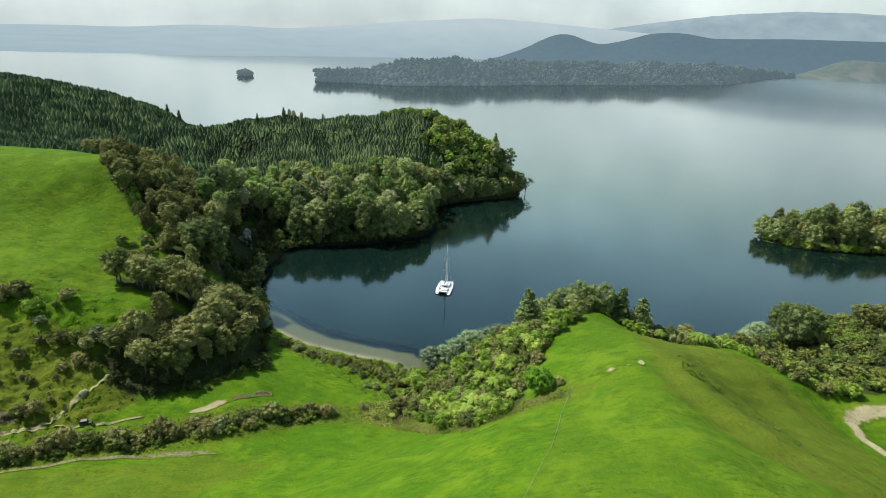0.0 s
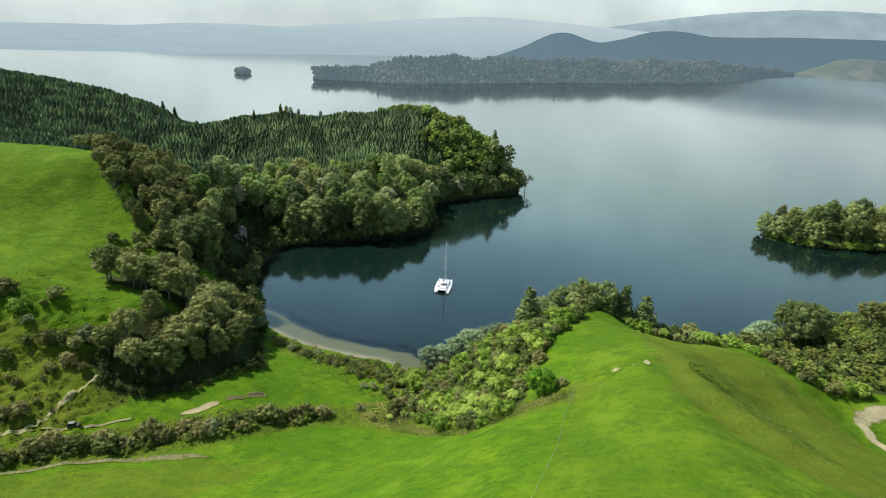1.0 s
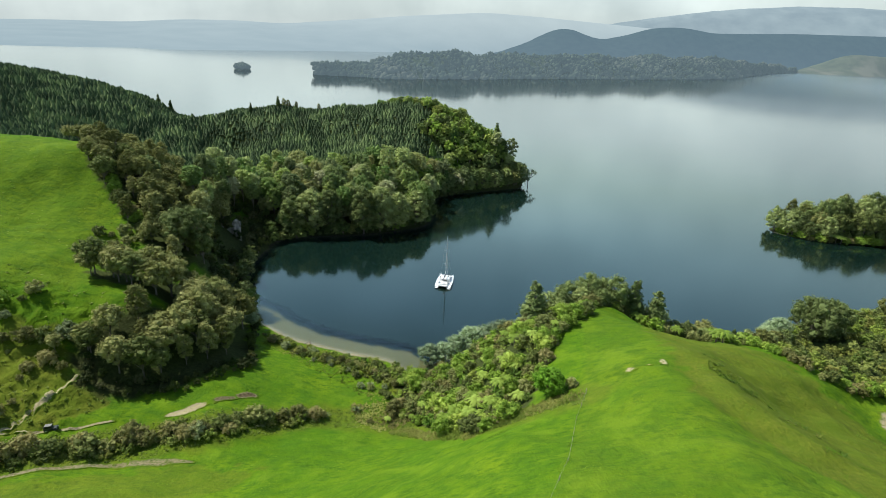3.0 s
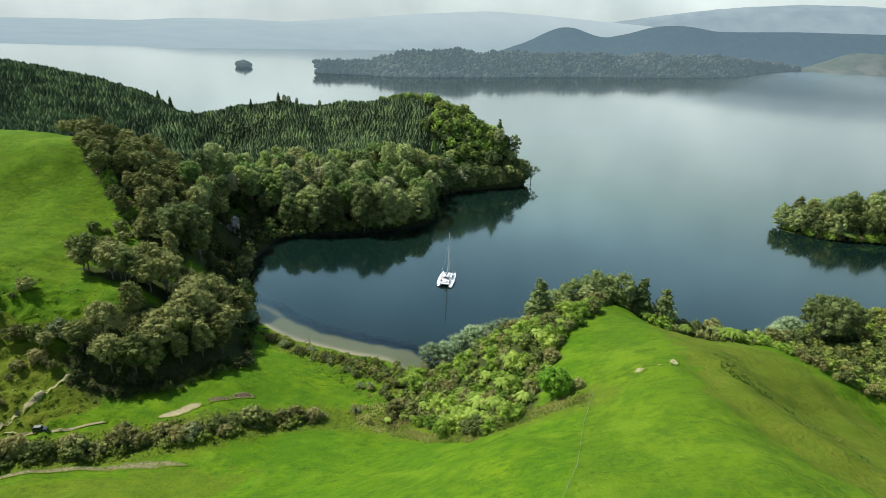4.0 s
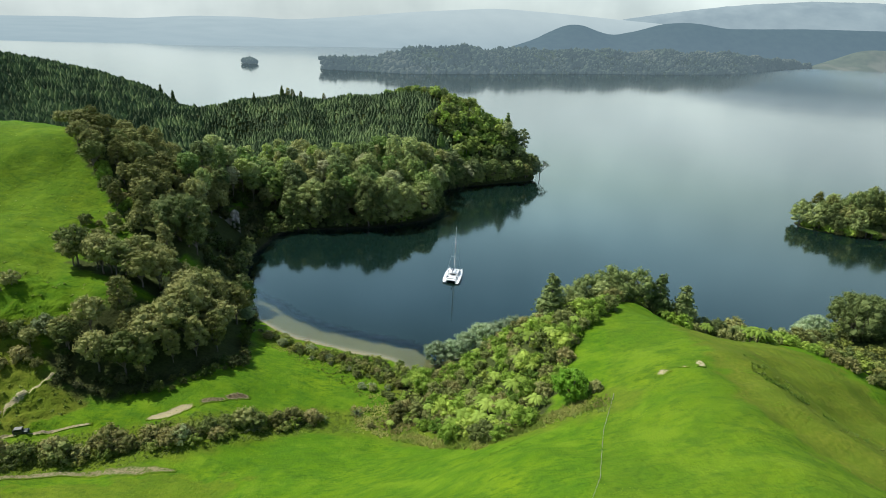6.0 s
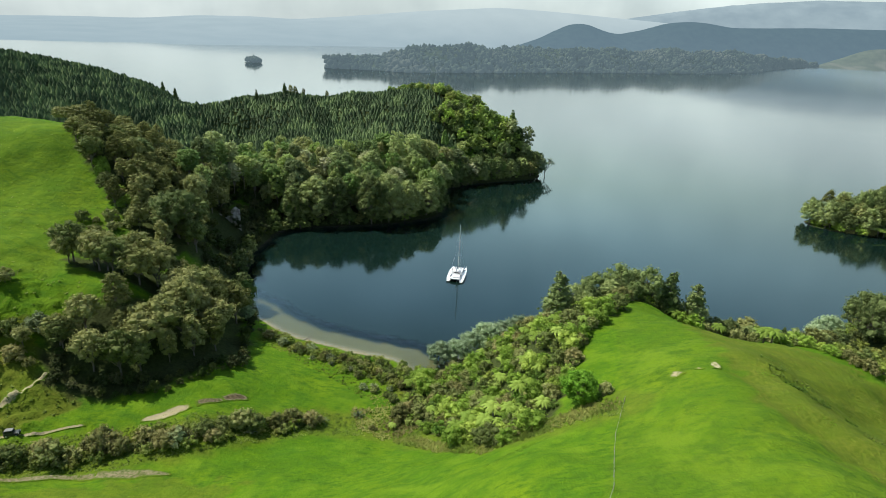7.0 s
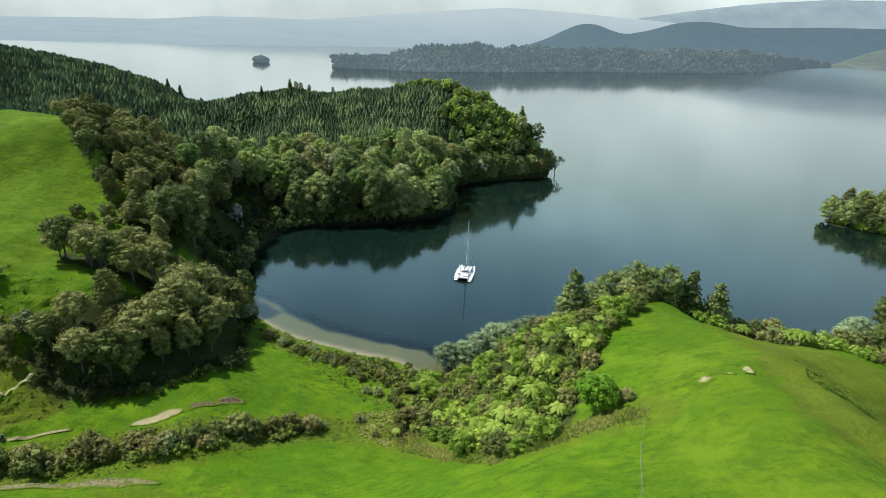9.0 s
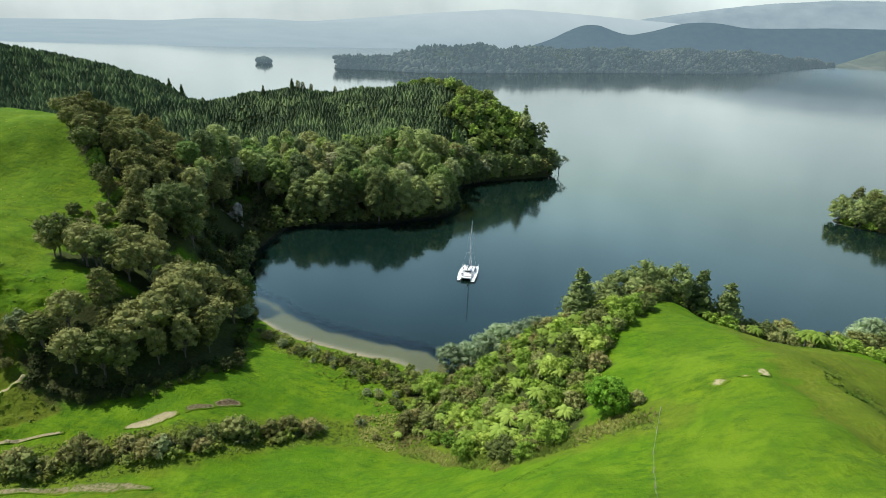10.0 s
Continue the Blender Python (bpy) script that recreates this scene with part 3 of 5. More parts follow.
def build_ground():
    xs = steps((-4800, -640, 260), (-640, -210, 5), (-210, -150, 1.8), (-150, -84, 0.85), (-84, 132, 1.35), (132, 340, 3.2), (340, 700, 9), (700, 4800, 250))
    ys = steps((-900, -200, 60), (-200, 60, 8), (60, 112, 1.5), (112, 168, 0.85), (168, 200, 1.5), (200, 262, 2.5), (262, 560, 5.0), (560, 760, 8), (760, 4900, 230))
    gx, gy = np.meshgrid(xs, ys)
    x, y = gx.ravel(), gy.ravel()
    z = height(x, y)
    cols, rows = len(xs), len(ys)
    k = (np.arange(rows - 1)[:, None] * cols + np.arange(cols - 1)[None, :]).ravel()
    quads = np.stack([k, k + 1, k + cols + 1, k + cols], 1)
    me = mesh("ground", np.stack([x, y, z], 1), quads, GROUND, True)
    wob = 0.5 * np.sin(x * 0.9 + 1.7 * np.sin(y * 0.6)) + 0.5 * np.sin(y * 1.3 + x * 0.4)
    bare = np.zeros(x.shape)
    for line, wide, much in EARTH:
        d = off(line, x, y) + wob * wide * 0.4
        bare = np.maximum(bare, much * (1 - ease(wide * 0.6, wide * 1.25 + 0.45, d)))
    litter_shade = np.zeros(x.shape)
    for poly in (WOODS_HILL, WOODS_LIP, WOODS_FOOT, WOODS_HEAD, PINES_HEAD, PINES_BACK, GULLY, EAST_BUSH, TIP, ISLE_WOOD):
        litter_shade = np.maximum(litter_shade, inside(poly, x + wob * 1.2, y - wob * 1.2) * 0.85)
    # Margins past the woods take the litter colour too, standing in for tree shade.
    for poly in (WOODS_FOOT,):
        litter_shade = np.maximum(litter_shade, 0.9 * (1 - ease(2, 5, off(poly + poly[:1], x, y) + wob)))
    litter_shade = np.maximum(litter_shade, 0.9 * (1 - ease(16, 22, off([(x_, y_) for x_, y_, _ in SHORE_BAY[11:]], x, y))) * (z < 18))
    rough = np.maximum(inside(ROUGH, x + wob * 2, y + wob * 2) * 0.75, inside(ROUGH_FOLD, x + wob * 2, y + wob * 2) * 0.35)
    rough = np.maximum(rough, 0.14 * inside(FIELD, x + wob, y + wob))
    rough = np.maximum(rough, 0.16 * inside([(-300, 262), (-150, 252), (-122, 212), (-104, 196), (-98, 170), (-150, 148), (-300, 150)], x + wob * 3, y + wob * 3))
    rough = np.maximum(rough, 0.42 * inside([(-170, 100), (-110, 103), (-56, 118), (-38, 116), (-62, 92), (-130, 70), (-170, 70)], x + wob * 2, y + wob * 2))
    rough = np.maximum(rough, 0.62 * inside(SLIP, x + wob * 3, y + wob * 3))
    # Browner growth on the east slope, with some of its shading in the colour.
    rough = np.maximum(rough, 0.64 * inside(EAST_SLOPE, x + wob * 2, y + wob * 2))
    rough = np.maximum(rough, 0.5 * (1 - ease(4, 7.5, off([(-110, 107), (-92, 117), (-80, 122), (-54, 130), (-33, 142), (-14, 143), (2, 131), (14, 116), (30, 114)], x, y) + wob)))
    rough = np.maximum(rough, 0.7 * (1 - ease(2, 5, off([(-58, 186), (-44, 179), (-31, 174), (-15, 166), (-8, 152)], x, y) + wob)))
    beach = 1 - ease(9, 16, off([(14, 178), (2, 174), (-15, 176), (-31, 181), (-44, 185.5), (-58, 193), (-67, 201)], x, y))
    colour = me.color_attributes.new("cover", "FLOAT_COLOR", "POINT")
    colour.data.foreach_set("color", np.stack([bare, rough, litter_shade, beach], 1).astype(np.float32).ravel())
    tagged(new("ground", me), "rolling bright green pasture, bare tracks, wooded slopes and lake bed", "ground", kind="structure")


def build_water():
    xs = steps((-4800, -800, 500), (-800, -110, 30), (-110, 126, 2), (126, 330, 6), (330, 900, 60), (900, 4800, 500))
    ys = steps((150, 170, 10), (170, 230, 2), (230, 420, 4), (420, 600, 10), (600, 900, 60), (900, 4900, 500))
    gx, gy = np.meshgrid(xs, ys)
    x, y = gx.ravel(), gy.ravel()
    cols, rows = len(xs), len(ys)
    k = (np.arange(rows - 1)[:, None] * cols + np.arange(cols - 1)[None, :]).ravel()
    me = mesh("water", np.stack([x, y, np.zeros(len(x))], 1), np.stack([k, k + 1, k + cols + 1, k + cols], 1), WATER)
    # Clear over the shelf, opaque where the bed drops away.
    me.attributes.new("shallow", "FLOAT", "POINT").data.foreach_set("value", (ease(-1.98, -1.70, height(x, y)) * (x < 126)).astype(np.float32))
    tagged(new("water", me), "calm dark blue lake mirroring the sky and trees", "lake", kind="structure")


def bare_strip(name, line, wide, bare, label, seed=1, mud=0.0):
    """A worn track: a sheet draped over the ground that wears through from turf to earth, its edges under the turf."""
    rng = np.random.default_rng(seed)
    mid = np.array(along([(*p, 0) for p in line], 0.4))
    way = np.gradient(mid[:, :2], axis=0)
    way /= np.linalg.norm(way, axis=1, keepdims=True) + 1e-9
    side = np.stack([-way[:, 1], way[:, 0]], 1)
    n, m = len(mid), 13
    half = np.interp(np.linspace(0, 1, n), np.linspace(0, 1, len(wide)), wide)
    shift = 0.25 * half * np.convolve(rng.normal(0, 1, n + 8), np.ones(7) / math.sqrt(7), "same")[4:-4]
    rows, cover = [], []
    for k in np.linspace(-1, 1, m):
        p = mid[:, :2] + side * (shift + k * (half * 1.8 + 0.35))[:, None]
        rows.append(np.column_stack([p, height(p[:, 0], p[:, 1]) + (0.15 if abs(k) < 0.95 else -0.15)]))
        ends = np.minimum(1, np.minimum(np.arange(n), np.arange(n)[::-1]) / 3)
        worn = np.clip(1.35 * (1 - ease(0.10, 1.0, np.full(n, abs(k)))) * ends, 0, 1)
        cover.append(np.stack([worn * bare, np.full(n, 0.3), worn * mud, np.zeros(n)], 1))
    k = (np.arange(m - 1)[:, None] * n + np.arange(n - 1)[None, :]).ravel()
    me = mesh(name, np.concatenate(rows), np.stack([k, k + n, k + n + 1, k + 1], 1), GROUND, True)
    me.color_attributes.new("cover", "FLOAT_COLOR", "POINT").data.foreach_set("color", np.concatenate(cover).astype(np.float32).ravel())
    tagged(new(name, me), label, name.replace("_", " "), kind="structure")


build_ground()
build_water()
bare_strip("bare_earth", [(-69, 133.4), (-65, 135), (-60.4, 137.8), (-59.6, 138.5)], (0.1, 0.5, 0.85, 0.4), 1.0, "scraped patch of pale clay in the pasture", 2)
bare_strip("bare_earth", [(-58.8, 139.2), (-57, 140.6), (-53.5, 143)], (0.5, 0.5, 0.3), 0.6, "brown mud beside the scraped clay", 3, 0.8)
bare_strip("bare_earth", [(-54.5, 143.6), (-49, 146.2)], (0.5, 0.9, 0.5), 0.75, "dark muddy hollow in the pasture", 4, 1.0)
bare_strip("track", [(-127, 113), (-107, 120), (-96, 124), (-89, 127), (-80, 131)], (0.12, 0.12, 0.10, 0.05), 0.85, "pale wheel track across the flat", 5)
bare_strip("track", [(-117, 116.5), (-107, 120.6), (-101, 124), (-99, 131), (-96, 137), (-94, 141.5)], (0.1, 0.14, 0.18, 0.5, 0.1), 0.7, "eroded clay path up the slipped slope", 6)
bare_strip("bare_earth", [(-122, 121), (-114, 123.5), (-108, 124)], (0.8, 2.0, 1.0), 0.55, "bare brown slip on the slope", 7, 0.9)
bare_strip("track", [(-112, 103), (-98, 108.5), (-88, 112.6), (-78, 116.6), (-70, 118.2)], (0.05, 0.2, 0.3, 0.35), 0.55, "muddy track below the ditch", 8, 0.35)
bare_strip("bare_earth", [(-74, 117.2), (-63, 118.9), (-55, 119)], (0.3, 1.1, 0.1), 0.5, "trampled brown earth below the ditch", 9, 0.45)
bare_strip("track", [(146, 147.5), (128, 143), (118, 139.5), (114.5, 136), (113.3, 130), (115, 123), (123, 112)], (1.4, 1.9, 1.9, 1.1, 1.0, 0.9), 0.85, "gravel farm track bending round a knoll", 10)
for line, wide in (([(39.2, 118.2), (41.8, 118.6)], 0.6), ([(43.6, 118.6), (45.2, 119.0)], 0.4), ([(47.2, 118.6), (48.3, 121.8)], 0.5)):
    bare_strip("bare_earth", line, (wide * 0.5, wide, wide * 0.5), 0.65, "small bare clay scrape on the ridge pasture", int(line[0][0]))


def profile(line, n):
    """n places spread evenly along a line of (x, y, z), eased."""
    line = np.array(line, float)
    d = np.append(0, np.cumsum(np.hypot(*np.diff(line[:, :2], axis=0).T)))
    s = np.linspace(0, d[-1], n)
    return np.stack([np.interp(s, d, line[:, i]) for i in range(3)], 1)


def hill(name, foot, crest, material, label, n=120, m=26, rough=6.0, seed=1):
    """A far hill from its foot line up to its crest, and down behind."""
    rng = np.random.default_rng(seed)
    f, c = profile(foot, n), profile(crest, n)
    c[:, 2] = np.convolve(np.pad(c[:, 2], 3, "edge"), np.ones(7) / 7, "valid")
    rows = []
    for j in range(m):
        v = j / (m - 7)
        p = f + (c - f) * v
        lift = math.sin(min(v, 1) * math.pi / 2) ** 1.15 if v <= 1 else max(0, 1 - (v - 1) * 2.2)
        p[:, 2] = f[:, 2] + (c[:, 2] - f[:, 2]) * lift
        bumps = np.convolve(rng.normal(0, 1, n + 8), np.ones(5) / 5, "same")[4:-4]
        p[:, 2] += bumps * rough * min(1, v * 2) * (0.3 if abs(v - 1) < 0.05 else 1)
        rows.append(p)
    v = np.concatenate(rows)
    k = (np.arange(m - 1)[:, None] * n + np.arange(n - 1)[None, :]).ravel()
    me = mesh(name, v, np.stack([k, k + 1, k + n + 1, k + n], 1), material, True)
    tagged(new(name, me), label, "hill", kind="structure")
    return f, c


# Far surfaces: dark base colours, with their haze added as emission.
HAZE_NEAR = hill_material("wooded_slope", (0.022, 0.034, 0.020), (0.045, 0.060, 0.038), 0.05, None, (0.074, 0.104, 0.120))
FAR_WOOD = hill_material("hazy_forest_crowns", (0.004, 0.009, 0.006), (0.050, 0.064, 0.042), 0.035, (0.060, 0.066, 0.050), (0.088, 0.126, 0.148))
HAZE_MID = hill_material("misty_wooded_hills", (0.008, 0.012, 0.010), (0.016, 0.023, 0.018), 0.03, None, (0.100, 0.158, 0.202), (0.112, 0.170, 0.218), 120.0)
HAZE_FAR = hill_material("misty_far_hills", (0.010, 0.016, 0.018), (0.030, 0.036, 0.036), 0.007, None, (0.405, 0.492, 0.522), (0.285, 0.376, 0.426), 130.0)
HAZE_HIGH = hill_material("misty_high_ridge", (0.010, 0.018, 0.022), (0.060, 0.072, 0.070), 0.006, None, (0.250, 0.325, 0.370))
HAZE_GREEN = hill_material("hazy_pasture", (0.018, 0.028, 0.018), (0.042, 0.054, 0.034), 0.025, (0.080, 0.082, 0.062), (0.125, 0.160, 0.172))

PEN_FOOT = [(-286, 1271, -1), (-120, 1258, -1), (60, 1368, -1), (278, 1516, -1), (532, 1654, -1), (837, 1860, -1), (1040, 2150, -1), (1240, 2390, -1), (1385, 2530, -1)]
PEN_CREST = [(-292, 1290, 12), (-262, 1310, 26), (-232, 1330, 27), (-205, 1360, 18), (-180, 1370, 22), (-130, 1375, 36), (-70, 1410, 49), (-20, 1440, 48), (60, 1500, 42),
             (140, 1560, 44), (210, 1600, 49), (300, 1650, 45), (380, 1700, 50), (470, 1750, 45), (560, 1800, 52), (660, 1860, 49), (770, 1920, 52), (900, 2020, 45), (1040, 2180, 34), (1250, 2420, 24), (1390, 2540, 8)]
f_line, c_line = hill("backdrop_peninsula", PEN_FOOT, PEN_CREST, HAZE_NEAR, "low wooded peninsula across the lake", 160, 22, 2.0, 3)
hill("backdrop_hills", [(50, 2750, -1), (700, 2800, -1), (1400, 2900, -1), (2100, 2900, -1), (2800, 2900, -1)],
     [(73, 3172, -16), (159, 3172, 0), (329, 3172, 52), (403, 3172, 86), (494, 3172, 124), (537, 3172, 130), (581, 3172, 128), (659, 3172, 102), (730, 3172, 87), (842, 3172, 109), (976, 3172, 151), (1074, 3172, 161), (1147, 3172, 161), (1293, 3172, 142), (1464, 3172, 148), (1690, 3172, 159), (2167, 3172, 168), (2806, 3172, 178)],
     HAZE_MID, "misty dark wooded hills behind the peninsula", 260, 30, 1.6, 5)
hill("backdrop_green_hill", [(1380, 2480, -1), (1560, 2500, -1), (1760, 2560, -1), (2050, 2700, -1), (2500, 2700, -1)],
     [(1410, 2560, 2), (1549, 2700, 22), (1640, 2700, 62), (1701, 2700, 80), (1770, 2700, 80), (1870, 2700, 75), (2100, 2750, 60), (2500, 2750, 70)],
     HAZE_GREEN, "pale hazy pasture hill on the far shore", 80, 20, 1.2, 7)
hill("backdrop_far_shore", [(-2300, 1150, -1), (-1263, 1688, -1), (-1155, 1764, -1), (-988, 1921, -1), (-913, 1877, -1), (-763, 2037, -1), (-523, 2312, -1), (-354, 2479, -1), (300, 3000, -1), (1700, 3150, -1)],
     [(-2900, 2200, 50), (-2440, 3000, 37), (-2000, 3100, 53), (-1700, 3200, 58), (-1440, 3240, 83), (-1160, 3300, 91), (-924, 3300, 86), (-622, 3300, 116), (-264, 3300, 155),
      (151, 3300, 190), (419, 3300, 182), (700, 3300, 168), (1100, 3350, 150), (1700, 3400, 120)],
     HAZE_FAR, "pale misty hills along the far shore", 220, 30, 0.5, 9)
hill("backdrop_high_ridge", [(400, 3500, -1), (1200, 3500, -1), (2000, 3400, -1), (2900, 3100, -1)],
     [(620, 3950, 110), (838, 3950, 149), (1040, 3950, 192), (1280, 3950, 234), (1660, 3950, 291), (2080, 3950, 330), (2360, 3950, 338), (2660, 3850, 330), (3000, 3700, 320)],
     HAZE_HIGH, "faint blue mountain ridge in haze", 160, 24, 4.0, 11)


# ---- plants ----
def crown(rng, puffs, leaf, per, squash=0.85):
    pieces = []
    for c, r in puffs:
        pieces.append(blob(rng, c, r * 0.66, squash, BALL1, 0.18))
        pieces.append(leaves(rng, c, r, per, leaf, squash))
    return join(pieces)


def broad_puffs(rng, radius, base, top, count, spread=0.36):
    """Clumps over a domed crown between two heights."""
    out, mid, tall = [], (base + top) / 2, (top - base) / 2
    lean, lobe = rng.uniform(0, 6.283), rng.uniform(0, 6.283)
    for i in range(count):
        w, u = i * 2.39996 + rng.uniform(-0.4, 0.4), (i + 0.5) / count
        z = 1 - 1.78 * u
        flat = math.sqrt(max(0.0, 1 - z * z))
        r = radius * spread * rng.uniform(0.58, 1.38)
        k = 0.78 * rng.uniform(0.66, 1.14) * (1 + 0.14 * math.sin(w + lean) + 0.12 * math.sin(3 * w + lobe))
        out.append((np.array([math.cos(w) * flat * radius * k, math.sin(w) * flat * radius * k, mid + z * tall * 0.80 * rng.uniform(0.85, 1.08)]), r))
    out.append((np.array([0, 0, mid]), radius * 0.55))
    return out


def limbs(rng, puffs, base, girth):
    pieces = [tube([(0, 0, -0.8), (0.1, 0, base * 0.5), (0, 0.1, base), (0.1, 0, base * 1.5)], [girth, girth * 0.8, girth * 0.62, girth * 0.3], 7)]
    for c, r in puffs[::5]:
        pieces.append(tube([(0, 0, base * 0.7), (c[0] * 0.5, c[1] * 0.5, (base + c[2]) * 0.5), tuple(c)], [girth * 0.5, girth * 0.3, girth * 0.12], 5))
    return join(pieces)


def broadleaf(name, seed, radius, tall, leaf_mat, count=40, leaf=0.25, per=36, clear=0.28, spread=0.26):
    """A broad tree: trunk with limbs, and a crown of leafy clumps."""
    rng = np.random.default_rng(seed)
    base = tall * clear
    puffs = broad_puffs(rng, radius, base, tall, count, spread)
    return (mesh("trunk", *limbs(rng, puffs, max(base, tall * 0.14), radius * 0.06), BARK, True), mesh("crown", *crown(rng, puffs, leaf, per), leaf_mat))


def conifer(name, seed, radius, tall, leaf_mat, tiers=9, arms=9):
    """A dark upright conifer: whorls of drooping, ragged branches."""
    rng = np.random.default_rng(seed)
    pieces = []
    for i in range(tiers):
        u = i / tiers
        z, r = tall * (0.10 + 0.88 * u), radius * (1 - u) ** 0.8 * rng.uniform(0.85, 1.1) + 0.15
        for k in range(arms):
            w = 2 * math.pi * (k + rng.uniform(-0.3, 0.3)) / arms + i
            q = r * rng.uniform(0.75, 1.1)
            tip = np.array([math.cos(w) * q * 0.72, math.sin(w) * q * 0.72, z + tall * rng.uniform(-0.05, 0.07)])
            pieces.append(blob(rng, tip * [0.8, 0.8, 1], q * 0.36, 1.0, BALL1, 0.2))
            pieces.append(leaves(rng, tip, q * 0.46, 20, 0.21, 1.0, -0.9))
    trunk = tube([(0, 0, -0.6), (0, 0, tall * 0.5), (0, 0, tall * 0.97)], [radius * 0.10, radius * 0.07, 0.03], 6)
    return (mesh("trunk", *trunk, BARK, True), mesh("crown", *join(pieces), leaf_mat))


def shrub(name, seed, radius, tall, leaf_mat, count=18, leaf=0.17, per=36):
    """A low bush: short stems under leafy clumps that reach the ground."""
    rng = np.random.default_rng(seed)
    puffs = broad_puffs(rng, radius, -0.1 * tall, tall, count, 0.31)
    return (mesh("stem", *limbs(rng, puffs, tall * 0.3, radius * 0.05), BARK, True), mesh("crown", *crown(rng, puffs, leaf, per), leaf_mat))


def tree_fern(name, seed, radius, tall, leaf_mat, fronds=15):
    """A tree fern: slim trunk and an arching wheel of fronds."""
    rng = np.random.default_rng(seed)
    pieces = []
    for k in range(fronds):
        w = 2 * math.pi * (k + rng.uniform(-0.3, 0.3)) / fronds
        out, side = np.array([math.cos(w), math.sin(w), 0]), np.array([-math.sin(w), math.cos(w), 0])
        rise, reach = rng.uniform(0.15, 0.5), radius * rng.uniform(0.85, 1.1)
        v, t = [], []
        for i in range(7):
            u = i / 6
            c = out * reach * u + np.array([0, 0, tall + radius * (rise * u * 1.6 - (0.45 + rise) * u * u)])
            wide = radius * 0.17 * math.sin(math.pi * (0.12 + 0.86 * u)) + 0.01
            v += [c - side * wide - [0, 0, wide * 0.35], c, c + side * wide - [0, 0, wide * 0.35]]
        for i in range(6):
            a = i * 3
            t += [[a, a + 1, a + 4], [a, a + 4, a + 3], [a + 1, a + 2, a + 5], [a + 1, a + 5, a + 4]]
        pieces.append((np.array(v), np.array(t)))
    trunk = tube([(0, 0, -0.5), (0.05, 0, tall * 0.5), (0, 0, tall)], [0.16, 0.13, 0.15], 7)
    return (mesh("trunk", *trunk, BARK, True), mesh("frond_wheel", *join(pieces), leaf_mat))


def flax_clump(name, seed, reach, leaf_mat, blades=44):
    """A clump of stiff sword-shaped leaves that fan out and bend over."""
    rng = np.random.default_rng(seed)
    v, t = [], []
    for k in range(blades):
        w, lean, long = rng.uniform(0, 6.283), rng.uniform(0.15, 0.95), reach * rng.uniform(0.7, 1.1)
        out, side = np.array([math.cos(w), math.sin(w), 0]), np.array([-math.sin(w), math.cos(w), 0]) * reach * 0.05
        for u, wide in ((0, 0.7), (0.5, 1.0), (0.85, 0.6)):
            c = out * long * u * lean * (0.7 + 0.5 * u) + np.array([0, 0, long * u * (1.05 - lean * 0.7 * u)])
            v += [c - side * wide, c + side * wide]
        v.append(out * long * lean * 1.25 + np.array([0, 0, long * (0.95 - lean * 0.85)]))
        a = k * 7
        t += [[a, a + 1, a + 3], [a, a + 3, a + 2], [a + 2, a + 3, a + 5], [a + 2, a + 5, a + 4], [a + 4, a + 5, a + 6]]
    root = blob(rng, np.array([0, 0, 0.05]), reach * 0.16, 0.7, BALL1, 0.1)
    return (mesh("stem", *root, BARK), mesh("leaf_fan", np.array(v), np.array(t), leaf_mat))


def thing(name, meshes, label, category, group):
    top = tagged(new(name), label, category, group)
    for me in meshes:
        part(me.name.split(".")[0], me, None, top)
    return top


# One of each kind stands far below as a pattern until its first place is given.
KINDS = {}


def kind(key, name, meshes, label, category, group):
    KINDS.setdefault(key, []).append([thing(name, meshes, label, category, group), True])


def plant(key, x, y, size=1.0, seed=0, sink=0.1, wide=1.0):
    """Puts a plant of a kind on the ground, at its own turn and size."""
    rng = random.Random(seed * 7919 + int(x * 13) + int(y * 31))
    slot = rng.choice(KINDS[key])
    m = Matrix.Translation((x, y, float(height(x, y)[0]) - sink)) @ Matrix.Rotation(rng.uniform(0, 6.283), 4, "Z")
    m = m @ Matrix.Diagonal((size * wide, size * wide, size * rng.uniform(0.92, 1.1), 1))
    top, unused = slot
    if unused:
        slot[1] = False
    else:
        top = copy_thing(slot[0], Matrix())
    top.matrix_basis = m
    return top


def spread(poly, gap, seed, skip=()):
    """Uneven places about gap metres apart inside an outline."""
    rng = random.Random(seed)
    xs, ys = [p[0] for p in poly], [p[1] for p in poly]
    out, y, row = [], min(ys), 0
    while y < max(ys):
        x = min(xs) + (row % 2) * gap * 0.5
        while x < max(xs):
            px, py = x + rng.uniform(-0.38, 0.38) * gap, y + rng.uniform(-0.38, 0.38) * gap
            if inside(poly, px, py) and not any(inside(s, px, py) for s in skip):
                out.append((px, py))
            x += gap
        y += gap * 0.87
        row += 1
    return out


